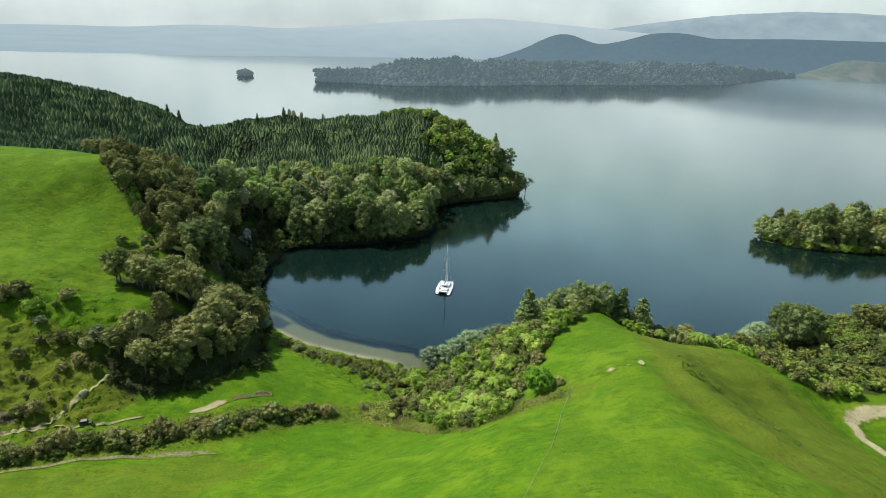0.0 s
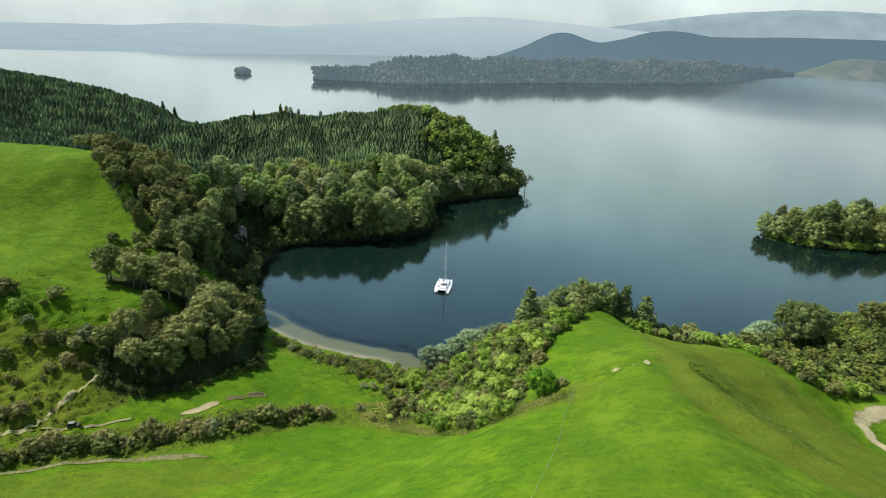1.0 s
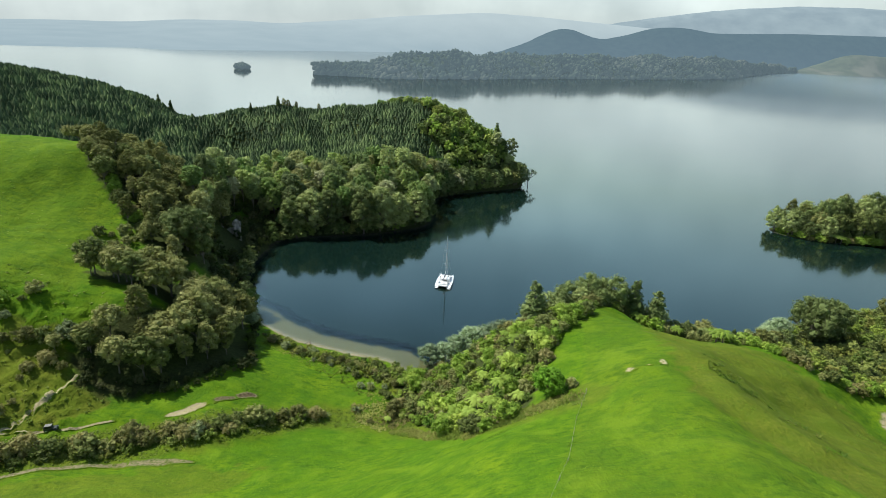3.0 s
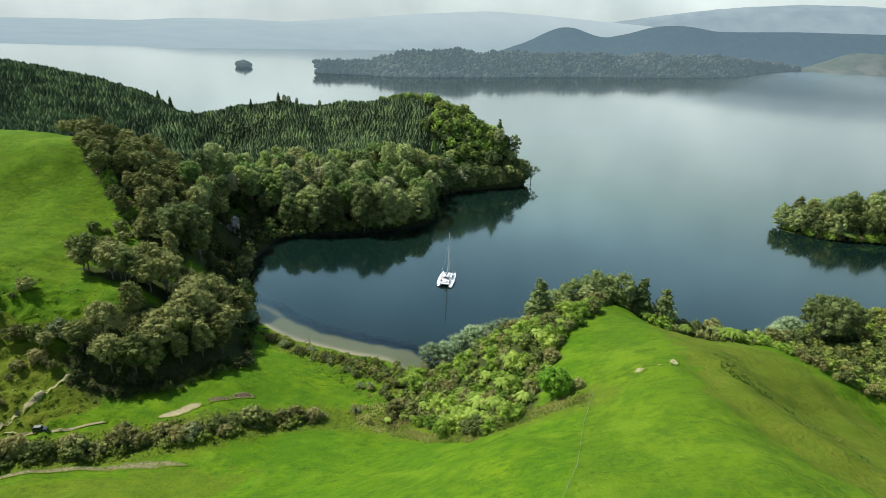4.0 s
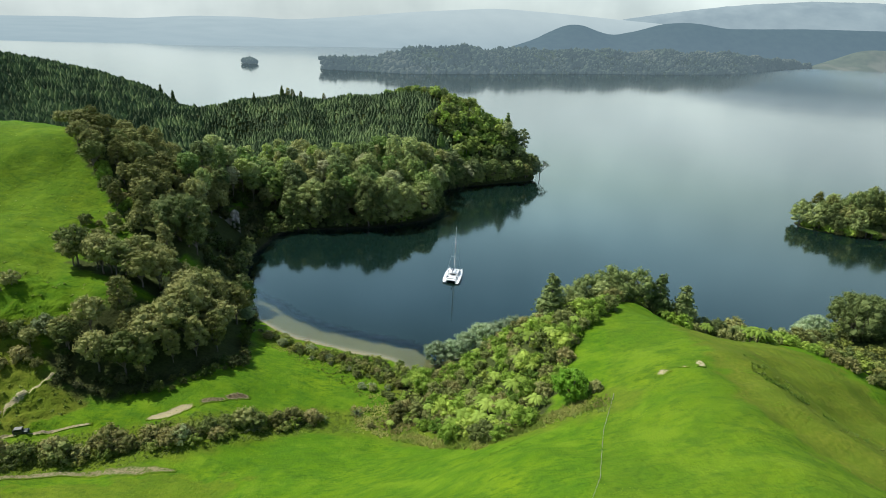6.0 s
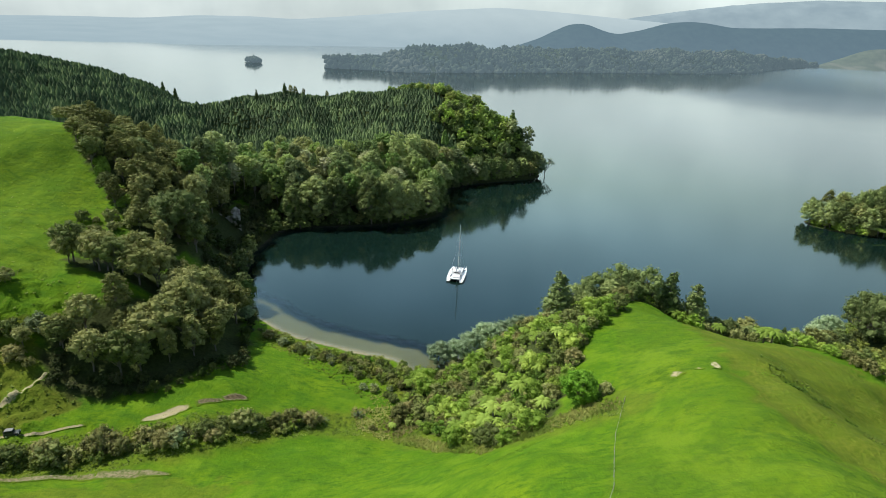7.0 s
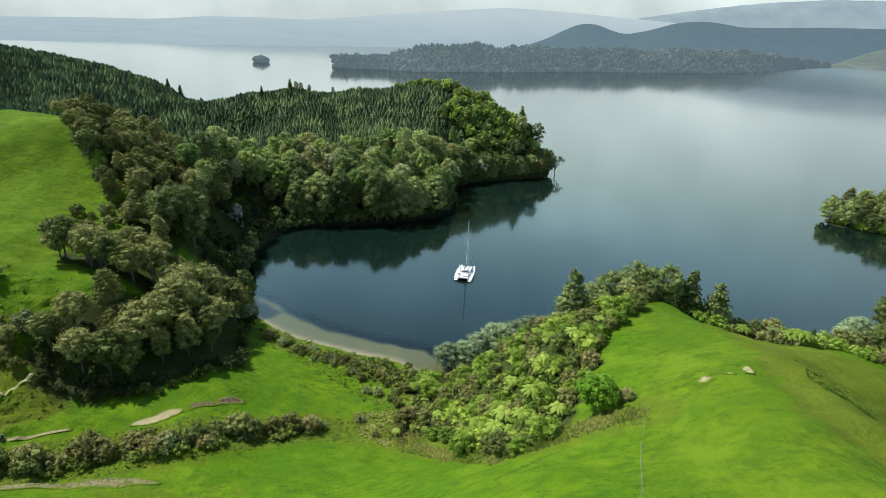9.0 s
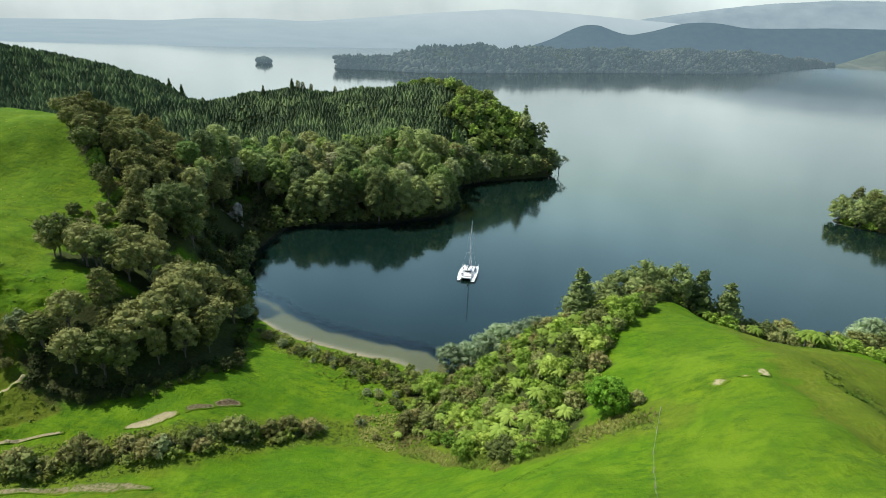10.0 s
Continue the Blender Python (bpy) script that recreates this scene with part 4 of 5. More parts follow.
for s in (1, 2, 3):
    kind("olive", "tree", broadleaf("t", 10 + s, 4.6, 10.5, LEAF_OLIVE, 46), "olive-green broadleaf tree with a clumped domed crown", "tree", "lakeside trees")
    kind("dark", "tree", broadleaf("t", 20 + s, 4.0, 10.0, LEAF_DARK, 42), "dark green broadleaf tree on the wooded slope", "tree", "lakeside trees")
    kind("bright", "bush", shrub("b", 30 + s, 2.2, 3.4, LEAF_BRIGHT, 20), "bright green leafy bush in the gully", "bush", "gully bushes")
    kind("scrub", "bush", shrub("b", 40 + s, 1.9, 2.6, LEAF_BROWN, 18), "brownish olive scrub bush in rough grass", "bush", "scrub bushes")
    kind("green", "bush", shrub("b", 50 + s, 2.0, 2.8, LEAF_DARK, 18), "dark green dense bush in rough grass", "bush", "scrub bushes")
    kind("pale", "bush", shrub("b", 60 + s, 2.0, 2.7, LEAF_GREY, 18), "silvery grey-green bush in rough grass", "bush", "scrub bushes")
    kind("fern", "tree_fern", tree_fern("f", 70 + s, 2.5, 3.0, LEAF_FERN), "light green tree fern with arching fronds", "fern", "tree ferns")
    kind("flax", "flax", flax_clump("x", 120 + s, 2.2, LEAF_FLAX), "clump of stiff grey-green flax leaves", "flax", "flax clumps")
    kind("spire", "conifer", conifer("c", 80 + s, 2.3, 10.0, LEAF_SPIRE), "dark upright conifer standing above the bush", "tree", "upright conifers")
for s in (1, 2):
    kind("great", "tree", broadleaf("t", 90 + s, 9.0, 14.0, LEAF_SHORE, 130, 0.22, 62, 0.10, 0.155), "great spreading olive-green tree above the bay", "tree", "great trees")
    kind("silver", "tree", broadleaf("t", 95 + s, 3.6, 7.5, LEAF_SILVER, 40, 0.20, 46, 0.12), "silvery grey-green waterside tree", "tree", "waterside trees")
    kind("upright", "tree", broadleaf("t", 105 + s, 2.9, 12.0, LEAF_OLIVE, 46, 0.235, 36, 0.08, 0.25), "slim upright dark green tree on the ridge's end", "tree", "ridge trees")
for s in (1, 2, 3):
    kind("ridge", "tree", broadleaf("t", 140 + s, 3.7, 9.0, LEAF_SHORE, 48, 0.215, 36, 0.0, 0.24), "grey-green bushy tree on the ridge's end", "tree", "ridge trees")
    kind("shore", "tree", broadleaf("t", 130 + s, 7.4, 22.0, LEAF_SHORE, 100, 0.30, 60, -0.02, 0.20), "tall grey-olive tree leaning out over the bay", "tree", "shore trees")
kind("round", "tree", broadleaf("t", 99, 3.4, 6.6, LEAF_ROUND, 110, 0.15, 70, 0.02, 0.17), "dense round bright green tree beside the fence", "tree", "lone trees")


def bare_tree(seed, tall):
    """A pale, half-dead tree: forking limbs with a thin scatter of leaves."""
    rng = np.random.default_rng(seed)
    limbs_, tips = [], []

    def fork(at, way, length, girth, depth):
        end = at + way * length
        limbs_.append(tube([at, (at + end) / 2 + rng.normal(0, 0.06, 3) * length, end], [girth, girth * 0.8, girth * 0.62], 5))
        if depth == 0:
            tips.append(end)
            return
        for _ in range(3):
            turn = way + rng.normal(0, 0.5, 3) + [0, 0, 0.12]
            fork(end, turn / np.linalg.norm(turn), length * 0.68, girth * 0.6, depth - 1)

    fork(np.array([0, 0, -0.5]), np.array([0.15, 0, 1.0]), tall * 0.34, tall * 0.022, 4)
    tuft = join([leaves(rng, p, 0.6, 5, 0.22, 1.0, -1.0) for p in tips])
    return mesh("trunk", *join(limbs_), PALE_BARK, True), mesh("crown", *tuft, LEAF_GREY)


PALE_BARK = plain("pale_bark", (0.42, 0.40, 0.36), 0.85, grain=4.0, vary=0.2)
kind("bare", "tree", bare_tree(5, 12.0), "pale half-bare tree leaning over the water", "tree", "bare trees")


def fill(poly, gap, mixture, low, high, shrink=()):
    """Plants an outline with a mixture of kinds."""
    global count
    for x, y in spread(poly, gap, 5 + count):
        count += 1
        rng = random.Random(count)
        key = rng.choice(mixture)
        plant(key, x, y, rng.uniform(low, high) * (0.62 if key in shrink else 1.0), count)


def row(line, gap, wide, mixture, low, high):
    global count
    for x, y, _ in along([(*p, 0) for p in line], gap):
        count += 1
        rng = random.Random(count)
        plant(rng.choice(mixture), x + rng.uniform(-wide, wide), y + rng.uniform(-wide, wide), rng.uniform(low, high), count)


count = 0
# The wooded gully side above the bay.
fill(WOODS_HILL, 6.6, ("olive", "upright", "dark", "upright", "olive"), 0.75, 1.15)
row([(-150, 248), (-140, 238), (-128, 227), (-116, 217), (-108, 209)], 3.0, 1.2, ("green", "bright", "green", "scrub"), 0.9, 1.5)
for x, y, size in ((-156, 262, 0.8), (-162, 268, 0.85), (-150, 258, 0.8), (-168, 272, 0.75), (-175, 276, 0.7)):
    plant("olive", x, y, size, int(-x))
for x, y, size in ((-94, 209, 1.12), (-104, 236, 0.7), (-126, 246, 0.75)):
    plant("great", x, y, size, int(-x))
# Along the lip and down the bank to the flat.
fill(WOODS_LIP, 6.8, ("olive", "olive", "dark"), 1.0, 1.4)
fill(WOODS_FOOT, 6.4, ("dark", "olive", "dark", "upright"), 0.8, 1.25)
for x, y, size, key in ((-108, 174, 0.85, "olive"), (-98, 175, 1.0, "olive"), (-103, 177, 0.9, "olive"), (-78, 176, 1.35, "olive"), (-72, 183, 1.2, "olive"),
                        (-74, 168, 1.2, "olive"), (-66, 168, 0.7, "dark"), (-66, 192, 0.75, "silver")):
    plant(key, x, y, size, int(-x))
# Lone bushes on the pasture and the slipped ground.
for x, y, size, key in ((-120.6, 201, 1.3, "green"), (-113.4, 204.5, 1.5, "green"), (-106.5, 204, 1.6, "green"), (-110.5, 199.8, 1.1, "green"), (-117, 202, 0.7, "scrub"),
                        (-115, 159, 1.35, "green"), (-116.6, 155.5, 0.6, "green"), (-122, 153, 1.4, "bright"), (-128, 157, 1.9, "scrub"), (-133, 155, 2.1, "scrub"),
                        (-111, 147, 1.5, "scrub"), (-107, 148, 1.5, "green"), (-103, 142.6, 1.4, "scrub"), (-106, 139.4, 1.1, "scrub"), (-115.6, 145, 1.0, "scrub")):
    plant(key, x, y, size, int(-x * 3))
for x, y, size, key in ((-102, 151, 1.6, "pale"), (-105.8, 126, 1.3, "scrub"), (-109, 125, 1.5, "scrub"), (-98.5, 141.5, 0.8, "scrub"), (-119, 140, 1.2, "scrub"),
                        (-112, 134, 0.8, "scrub"), (-118, 150, 0.9, "pale"), (-88, 164, 1.3, "green"), (-84, 160, 1.4, "scrub"), (-96, 149, 0.75, "olive"), (-103, 146, 0.55, "dark")):
    plant(key, x, y, size, int(-x * 3))
# Scattered scrub on the slipped ground.
fill([(-148, 148), (-122, 150), (-104, 144), (-96, 132), (-108, 121), (-148, 114)], 9.0, ("scrub", "scrub", "green"), 0.3, 0.65)
# Scrub along the ditch, and behind the beach.
row([(-108, 109), (-92, 117), (-80, 122), (-68, 126)], 3.6, 1.4, ("scrub", "green", "green", "scrub"), 0.8, 1.95)
row([(-74, 124), (-68, 126), (-54, 130), (-42, 137), (-33, 142)], 2.2, 1.7, ("scrub", "green", "scrub", "pale", "green", "scrub"), 0.85, 1.5)
row([(-57, 185), (-44, 178), (-31, 173), (-20, 168), (-10, 161)], 2.3, 2.0, ("scrub", "green", "scrub", "pale"), 0.45, 0.95)
row([(-22, 160), (-12, 152), (-6, 146)], 2.4, 3.0, ("scrub", "pale", "green"), 0.4, 0.8)
row([(-17, 143.5), (-9, 143)], 2.2, 1.6, ("scrub",), 0.4, 0.6)
plant("fern", -13, 142.6, 0.5, 4)
# The ferny gully beside the ridge.
fill(GULLY, 3.7, ("bright", "scrub", "green", "fern", "bright", "bright", "fern", "fern", "green", "scrub"), 0.75, 1.5, ("fern",))
for x, y, size in ((8, 128, 1.0), (10, 133, 1.1), (13, 128, 0.95), (5, 134, 1.0), (9, 138, 1.1), (15, 135, 1.0), (17, 143, 0.9), (20, 149, 0.85), (84, 169, 0.9), (90, 168, 0.8)):
    plant("fern", x, y, size, int(x * 5), -0.6)
plant("round", 24.9, 121.6, 0.98, 1, wide=1.12)
for x, y, size, key in ((29.4, 121, 0.85, "green"), (16, 117, 1.2, "bright"), (11, 114.5, 1.0, "bright"), (9, 117, 1.35, "green"), (2, 127, 1.4, "bright"), (15, 121, 1.0, "bright")):
    plant(key, x, y, size, int(x))
for x, y, size in ((-3, 177.5, 1.15), (2, 179, 1.15), (6, 182, 1.25), (11, 185, 1.45), (16, 187, 1.4), (21, 190, 1.45), (26, 192, 1.2)):
    plant("silver", x, y, size, int(x))
# The wooded end of the ridge.
fill(TIP, 5.4, ("green", "green", "bright", "scrub", "olive"), 0.9, 1.5, ("olive",))
for x, y, size, key, wide in ((26.3, 161, 1.3, "spire", 1.5), (31, 166, 0.95, "ridge", 1.0), (36, 172, 1.0, "ridge", 1.0), (39, 178, 1.3, "ridge", 1.0), (43, 175, 0.9, "ridge", 1.1), (46, 179, 1.5, "ridge", 0.95), (50, 181, 1.65, "ridge", 0.9),
                              (54, 178, 1.55, "ridge", 0.9), (57, 182, 1.15, "ridge", 1.0), (60, 177, 1.5, "spire", 1.25), (63, 179, 0.9, "ridge", 1.0), (66, 174, 1.4, "spire", 1.3), (69, 176, 0.85, "ridge", 1.0), (72, 172, 0.7, "ridge", 1.1),
                              (76, 172, 0.65, "ridge", 1.1), (80, 170, 0.5, "ridge", 1.2), (77.5, 167, 0.45, "spire", 1.2), (88, 168, 0.5, "spire", 1.3), (49, 174, 0.65, "ridge", 1.1), (34, 164, 0.6, "ridge", 1.1)):
    plant(key, x, y, size, int(x * 2), wide=wide)
row([(50, 177), (60, 172), (68, 168), (78, 165), (86, 163)], 2.4, 1.0, ("green", "bright", "fern", "green"), 0.9, 1.4)
# The low bush east of the ridge.
row([(90, 167), (95, 157), (101, 149), (108, 146), (116, 148), (126, 154)], 2.0, 1.4, ("scrub", "green", "scrub", "bright"), 0.6, 1.1)
for x, y, size, key in ((124, 186, 1.05, "great"), (112, 190, 1.25, "silver"), (118, 195, 1.45, "silver"), (106, 186, 1.05, "silver"), (101, 183, 0.9, "ridge"), (108, 181, 0.85, "ridge"), (114, 184, 0.9, "ridge"), (97, 177, 0.7, "ridge"), (136, 196, 0.75, "great"), (104, 180, 0.75, "olive"), (110, 183, 0.8, "olive"), (93, 170, 1.2, "bright"),
                        (98, 172, 1.1, "bright"), (160, 200, 1.0, "olive"), (170, 206, 0.9, "olive"), (118, 149, 1.2, "bright"), (123, 150, 1.2, "bright")):
    plant(key, x, y, size, int(x * 2))
# Trees of the small island.
fill(ISLE_WOOD, 7.0, ("ridge", "dark", "ridge", "dark", "upright", "ridge"), 1.15, 1.7)
for x, y, size in ((194, 343, 1.2), (199, 339, 1.35), (203, 347, 1.5), (209, 336, 1.25), (216, 342, 1.5), (240, 345, 1.7), (252, 348, 1.8)):
    plant("silver", x, y, size, int(x))
for x, y, size in ((209, 338, 1.7), (216, 337, 2.1), (223, 338, 2.4), (231, 342, 2.55), (240, 338, 2.5), (250, 346, 2.5), (262, 342, 2.3), (274, 346, 2.2)):
    plant("ridge", x, y, size, int(x), wide=0.8)
row([(197, 342), (208, 331), (222, 328.5), (240, 328), (262, 328.5)], 4.6, 0.8, ("ridge",), 0.6, 0.95)
row([(195, 340), (207, 327.5), (222, 325), (240, 324.5), (262, 325)], 3.0, 0.8, ("bright", "scrub", "fern", "bright", "bright"), 1.0, 1.7)
# Old trees whose crowns hang over the bay's far shore, and the tall ones behind.
for x, y, size in ((-78, 293, 0.95), (-69, 296, 1.15), (-60, 298, 1.08), (-51, 309, 1.05), (-43, 299.5, 1.15), (-35, 303.5, 1.18), (-27, 308, 1.08), (-17, 317, 0.98), (-13, 334, 0.78), (-15, 350, 0.72),
                   (-66, 322, 1.0), (-48, 330, 0.95), (-35, 333, 0.95), (-26, 340, 0.95), (-4, 381, 0.55), (4, 387, 0.62), (14, 394, 0.60), (23, 400, 0.66), (32, 404, 0.66), (41, 409, 0.62), (48, 414.5, 0.85), (52, 419, 0.7)):
    plant("shore", x, y, size, int(-x), 0.9)
for x, y, size in ((-86, 311, 2.3), (-75, 315, 2.3), (-56, 328, 1.5), (-42, 338, 1.4)):
    plant("spire", x, y, size, int(-x), wide=1.1)
# Standing out on the headland's skyline.
for x, y, size, key in ((-129, 450, 0.85, "spire"), (-122, 452, 0.6, "upright"), (-125, 451, 0.65, "upright"), (-116, 452, 0.5, "upright"), (-150, 451, 0.75, "spire"), (-100, 455, 0.55, "upright"), (-242, 498, 1.0, "spire"),
                        (-232, 497, 1.1, "spire"), (-216, 490, 0.8, "spire"), (2, 446, 0.8, "spire"), (9, 442, 0.75, "spire"), (16, 439, 0.8, "spire"), (23, 436, 0.9, "spire"), (-8, 450, 0.7, "spire"), (5, 446, 0.65, "spire"), (12, 441, 0.6, "spire"), (20, 437, 0.75, "spire"), (26, 434, 0.85, "spire")):
    plant(key, x, y, size, int(-x))
for x, y, size, key in ((29, 433, 1.0, "spire"), (34, 430, 0.95, "spire"), (39, 426, 1.05, "spire"), (31, 430, 0.7, "spire"), (37, 428, 0.75, "spire"), (42, 423, 0.85, "spire"), (-4, 450, 0.7, "spire"), (-16, 453, 0.65, "spire"), (51, 417, 1.9, "silver"), (56, 418, 1.5, "bare"), (46, 412, 1.1, "olive")):
    plant(key, x, y, size, int(-x))


def crowd(name, places, makers, material, label, category, seed):
    """Many plants too alike to tell apart, as one mesh with trunks and crowns."""
    rng = np.random.default_rng(seed)
    woods, tops, tones = [], [], []
    forms = [m(rng) for m in makers]
    zs = height([p[0] for p in places], [p[1] for p in places])
    for (x, y, size), z in zip(places, zs):
        (tv, tt), (cv, ct) = forms[rng.integers(0, len(forms))]
        w = rng.uniform(0, 6.283)
        turn = np.array([[math.cos(w), -math.sin(w), 0], [math.sin(w), math.cos(w), 0], [0, 0, 1]]) * size
        turn[2] *= rng.uniform(0.9, 1.2)
        at = np.array([x, y, max(z, -0.3) - 0.1])
        woods.append((tv @ turn.T + at, tt))
        tops.append((cv @ turn.T + at, ct))
        tones.append(np.full(len(cv), rng.random()))
    me = blend(name, [(*join(tops), material), (*join(woods), BARK)])
    tone = np.zeros(len(me.vertices), np.float32)
    made = np.concatenate(tones)
    tone[:len(made)] = made
    me.attributes.new("tone", "FLOAT", "POINT").data.foreach_set("value", tone)
    tagged(new(name, me), label, category, kind="stuff")


def tree_form(radius, tall, puffs, leaf, per, base=0.12, spread_=0.34):
    def make(rng):
        p = broad_puffs(rng, radius, tall * base, tall, puffs, spread_)
        return limbs(rng, p, tall * base + 1.0, radius * 0.06), crown(rng, p, leaf, per)
    return make


def sized(places, low, high, seed):
    rng = random.Random(seed)
    return [(x, y, rng.uniform(low, high)) for x, y in places]


BRIGHT = [(-6, 394), (6, 388), (18, 398), (30, 414), (26, 428), (8, 438), (-24, 442), (-12, 428), (-22, 416), (-4, 408)]
TALL = [(-98, 305), (-86, 293), (-70, 300), (-52, 304), (-44, 318), (-70, 335), (-100, 330)]
crowd("tall_forest", sized(spread(TALL, 8.0, 73), 0.8, 1.15, 33) + sized([(-34, 322), (-22, 338), (-12, 350), (-104, 296), (-112, 290), (-108, 282), (-114, 276), (-109, 266), (-106, 256), (-104, 247), (-113, 260), (-101, 238), (-108, 303), (-114, 306), (-101, 303), (-118, 298), (-99, 296), (-106, 289)], 0.85, 1.1, 34),
      [tree_form(5.2, 20.0, 52, 0.34, 40, 0.42, 0.25), tree_form(4.4, 18.0, 46, 0.34, 40, 0.40, 0.26), tree_form(4.0, 19.0, 44, 0.34, 40, 0.34, 0.26)], LEAF_WOOD, "tall old trees standing over the bay's far shore", "forest", 29)
edge = [(x, y) for x, y, _ in along(SHORE_BAY[19:], 5.0)] + [(45, 432), (35, 445)]
crowd("broadleaf_forest", sized([p for p in spread(WOODS_HEAD, 8.4, 71) if not inside(BRIGHT, *p)], 0.6, 1.55, 3) + sized([(x - 1.5, y + 2.5) for x, y in edge], 0.8, 1.2, 4),
      [tree_form(5.6, 12.5, 40, 0.34, 32, 0.26, 0.26), tree_form(4.6, 10.0, 32, 0.34, 30, 0.22, 0.27), tree_form(3.2, 13.5, 28, 0.32, 36, 0.14, 0.27),
       tree_form(5.0, 11.5, 36, 0.34, 30, 0.24, 0.27), tree_form(2.6, 12.5, 26, 0.32, 34, 0.12, 0.30), tree_form(5.2, 9.0, 34, 0.32, 30, 0.30, 0.25)], LEAF_WOOD,
      "native broadleaf forest overhanging the bay's far shore", "forest", 21)
crowd("gully_thicket", sized(spread(GULLY, 3.4, 41), 0.5, 1.1, 13), [tree_form(2.0, 2.6, 12, 0.18, 26, -0.05, 0.3)] * 4,
      foliage("gully_leaves", (0.110, 0.165, 0.030), (0.310, 0.430, 0.085), (0.360, 0.380, 0.110), single=False, toned=True, clear=0.36), "mixed green undergrowth filling the gully", "scrub", 32)
crowd("scrub_thicket", sized([p for p in spread(EAST_BUSH, 4.2, 34) if p[0] < 185], 0.55, 1.2, 5),
      [tree_form(2.2, 3.0, 11, 0.20, 24, 0.0)] * 4, LEAF_SHRUB, "low olive and brown scrub thicket above the inlet", "scrub", 22)
# Darker than the forest above: shade along the waterline is put into this colour.
HANG_SHADE_LEAF = foliage("hanging_leaves", (0.058, 0.080, 0.026), (0.200, 0.245, 0.080), (0.240, 0.265, 0.095), single=False, toned=True)
crowd("shore_thicket", sized([(x + dx, y + dy) for dx, dy in ((-0.5, 1.0), (-3, 3.5)) for x, y, _ in along(SHORE_BAY[10:], 3.6) if not 256 < y < 279 and (y > 288 or math.sin(x * 7.3 + y * 3.1) > -0.35)], 0.5, 1.5, 8),
      [tree_form(2.7, 5.0, 14, 0.30, 22, -0.06, 0.3)] * 3, HANG_SHADE_LEAF, "leafy thicket hanging over the water's edge", "scrub", 24)
BAND = [(-60, 189), (-50, 178), (-36, 170), (-22, 163), (-12, 158), (-8, 166), (-16, 170), (-30, 176), (-44, 182.5)]
DITCH = [(-112, 108), (-98, 110), (-84, 117), (-70, 122), (-56, 126), (-42, 133), (-31, 140), (-36, 145), (-50, 136), (-66, 130), (-82, 125), (-98, 119)]
crowd("scrub_band", sized(spread(BAND, 2.6, 36) + spread([(-32, 178.5), (-16, 174), (-2, 172), (0, 165), (-14, 163), (-30, 172)], 2.5, 42) + spread(DITCH, 2.7, 37), 0.5, 1.0, 9), [tree_form(1.7, 2.1, 9, 0.20, 24, 0.0)] * 4, LEAF_SHRUB,
      "low mixed scrub along the ditch and beach", "scrub", 25)
def spire_form(radius, tall):
    def make(rng):
        pieces = []
        for i in range(8):
            u = i / 8
            r = radius * (1 - u) ** 0.75 + 0.2
            for k in range(6):
                w = k * 1.047 + i
                at = np.array([math.cos(w) * r * 0.6, math.sin(w) * r * 0.6, tall * (0.12 + 0.84 * u)])
                pieces += [blob(rng, at, r * 0.42, 1.1, BALL1, 0.2), leaves(rng, at, r * 0.5, 8, 0.4, 1.0, -0.9)]
        return tube([(0, 0, -0.5), (0, 0, tall * 0.9)], [0.3, 0.05], 5), join(pieces)
    return make


crowd("conifer_stand", sized([p for p in spread(WOODS_HEAD, 14.5, 72) if not inside(BRIGHT, *p)], 0.75, 1.2, 31) + sized([(-12, 404), (2, 416), (-60, 366), (-88, 352), (-30, 380)], 0.9, 1.2, 32),
      [spire_form(2.6, 14.0), spire_form(3.0, 12.5)], foliage("conifer_leaves", (0.040, 0.074, 0.026), (0.145, 0.215, 0.072), (0.200, 0.240, 0.095), single=False, toned=True),
      "dark native conifers rising through the headland forest", "forest", 27)
PATCH = [(-84, 352), (-60, 345), (-38, 352), (-20, 368), (-6, 380), (4, 398), (-8, 402), (-34, 380), (-64, 366)]
crowd("young_thicket", sized(spread(PATCH, 6.0, 38), 1.2, 2.0, 10), [tree_form(2.2, 3.8, 13, 0.26, 32, 0.0, 0.3)] * 3,
      foliage("young_leaves", (0.110, 0.180, 0.026), (0.270, 0.380, 0.060), (0.330, 0.380, 0.085), single=False, toned=True, clear=0.35),
      "yellow-green young growth between the pines and the forest", "scrub", 28)
# Leaves darkened on purpose: the shade under the trees is in their colour.
SHADE_TONED_LEAF = foliage("shade_leaves", (0.030, 0.042, 0.014), (0.095, 0.115, 0.036), (0.110, 0.110, 0.045), single=False, toned=True)
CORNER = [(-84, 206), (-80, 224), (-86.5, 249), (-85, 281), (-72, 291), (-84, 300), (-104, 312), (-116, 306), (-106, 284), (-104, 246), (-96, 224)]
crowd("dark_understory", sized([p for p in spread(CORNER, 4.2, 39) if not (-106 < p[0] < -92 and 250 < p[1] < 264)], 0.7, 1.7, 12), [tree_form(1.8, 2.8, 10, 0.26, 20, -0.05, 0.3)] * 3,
      SHADE_TONED_LEAF, "undergrowth on the steep bank above the bay, coloured dark for shade", "scrub", 31)
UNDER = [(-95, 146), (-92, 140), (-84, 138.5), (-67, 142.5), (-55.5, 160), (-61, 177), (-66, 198)]
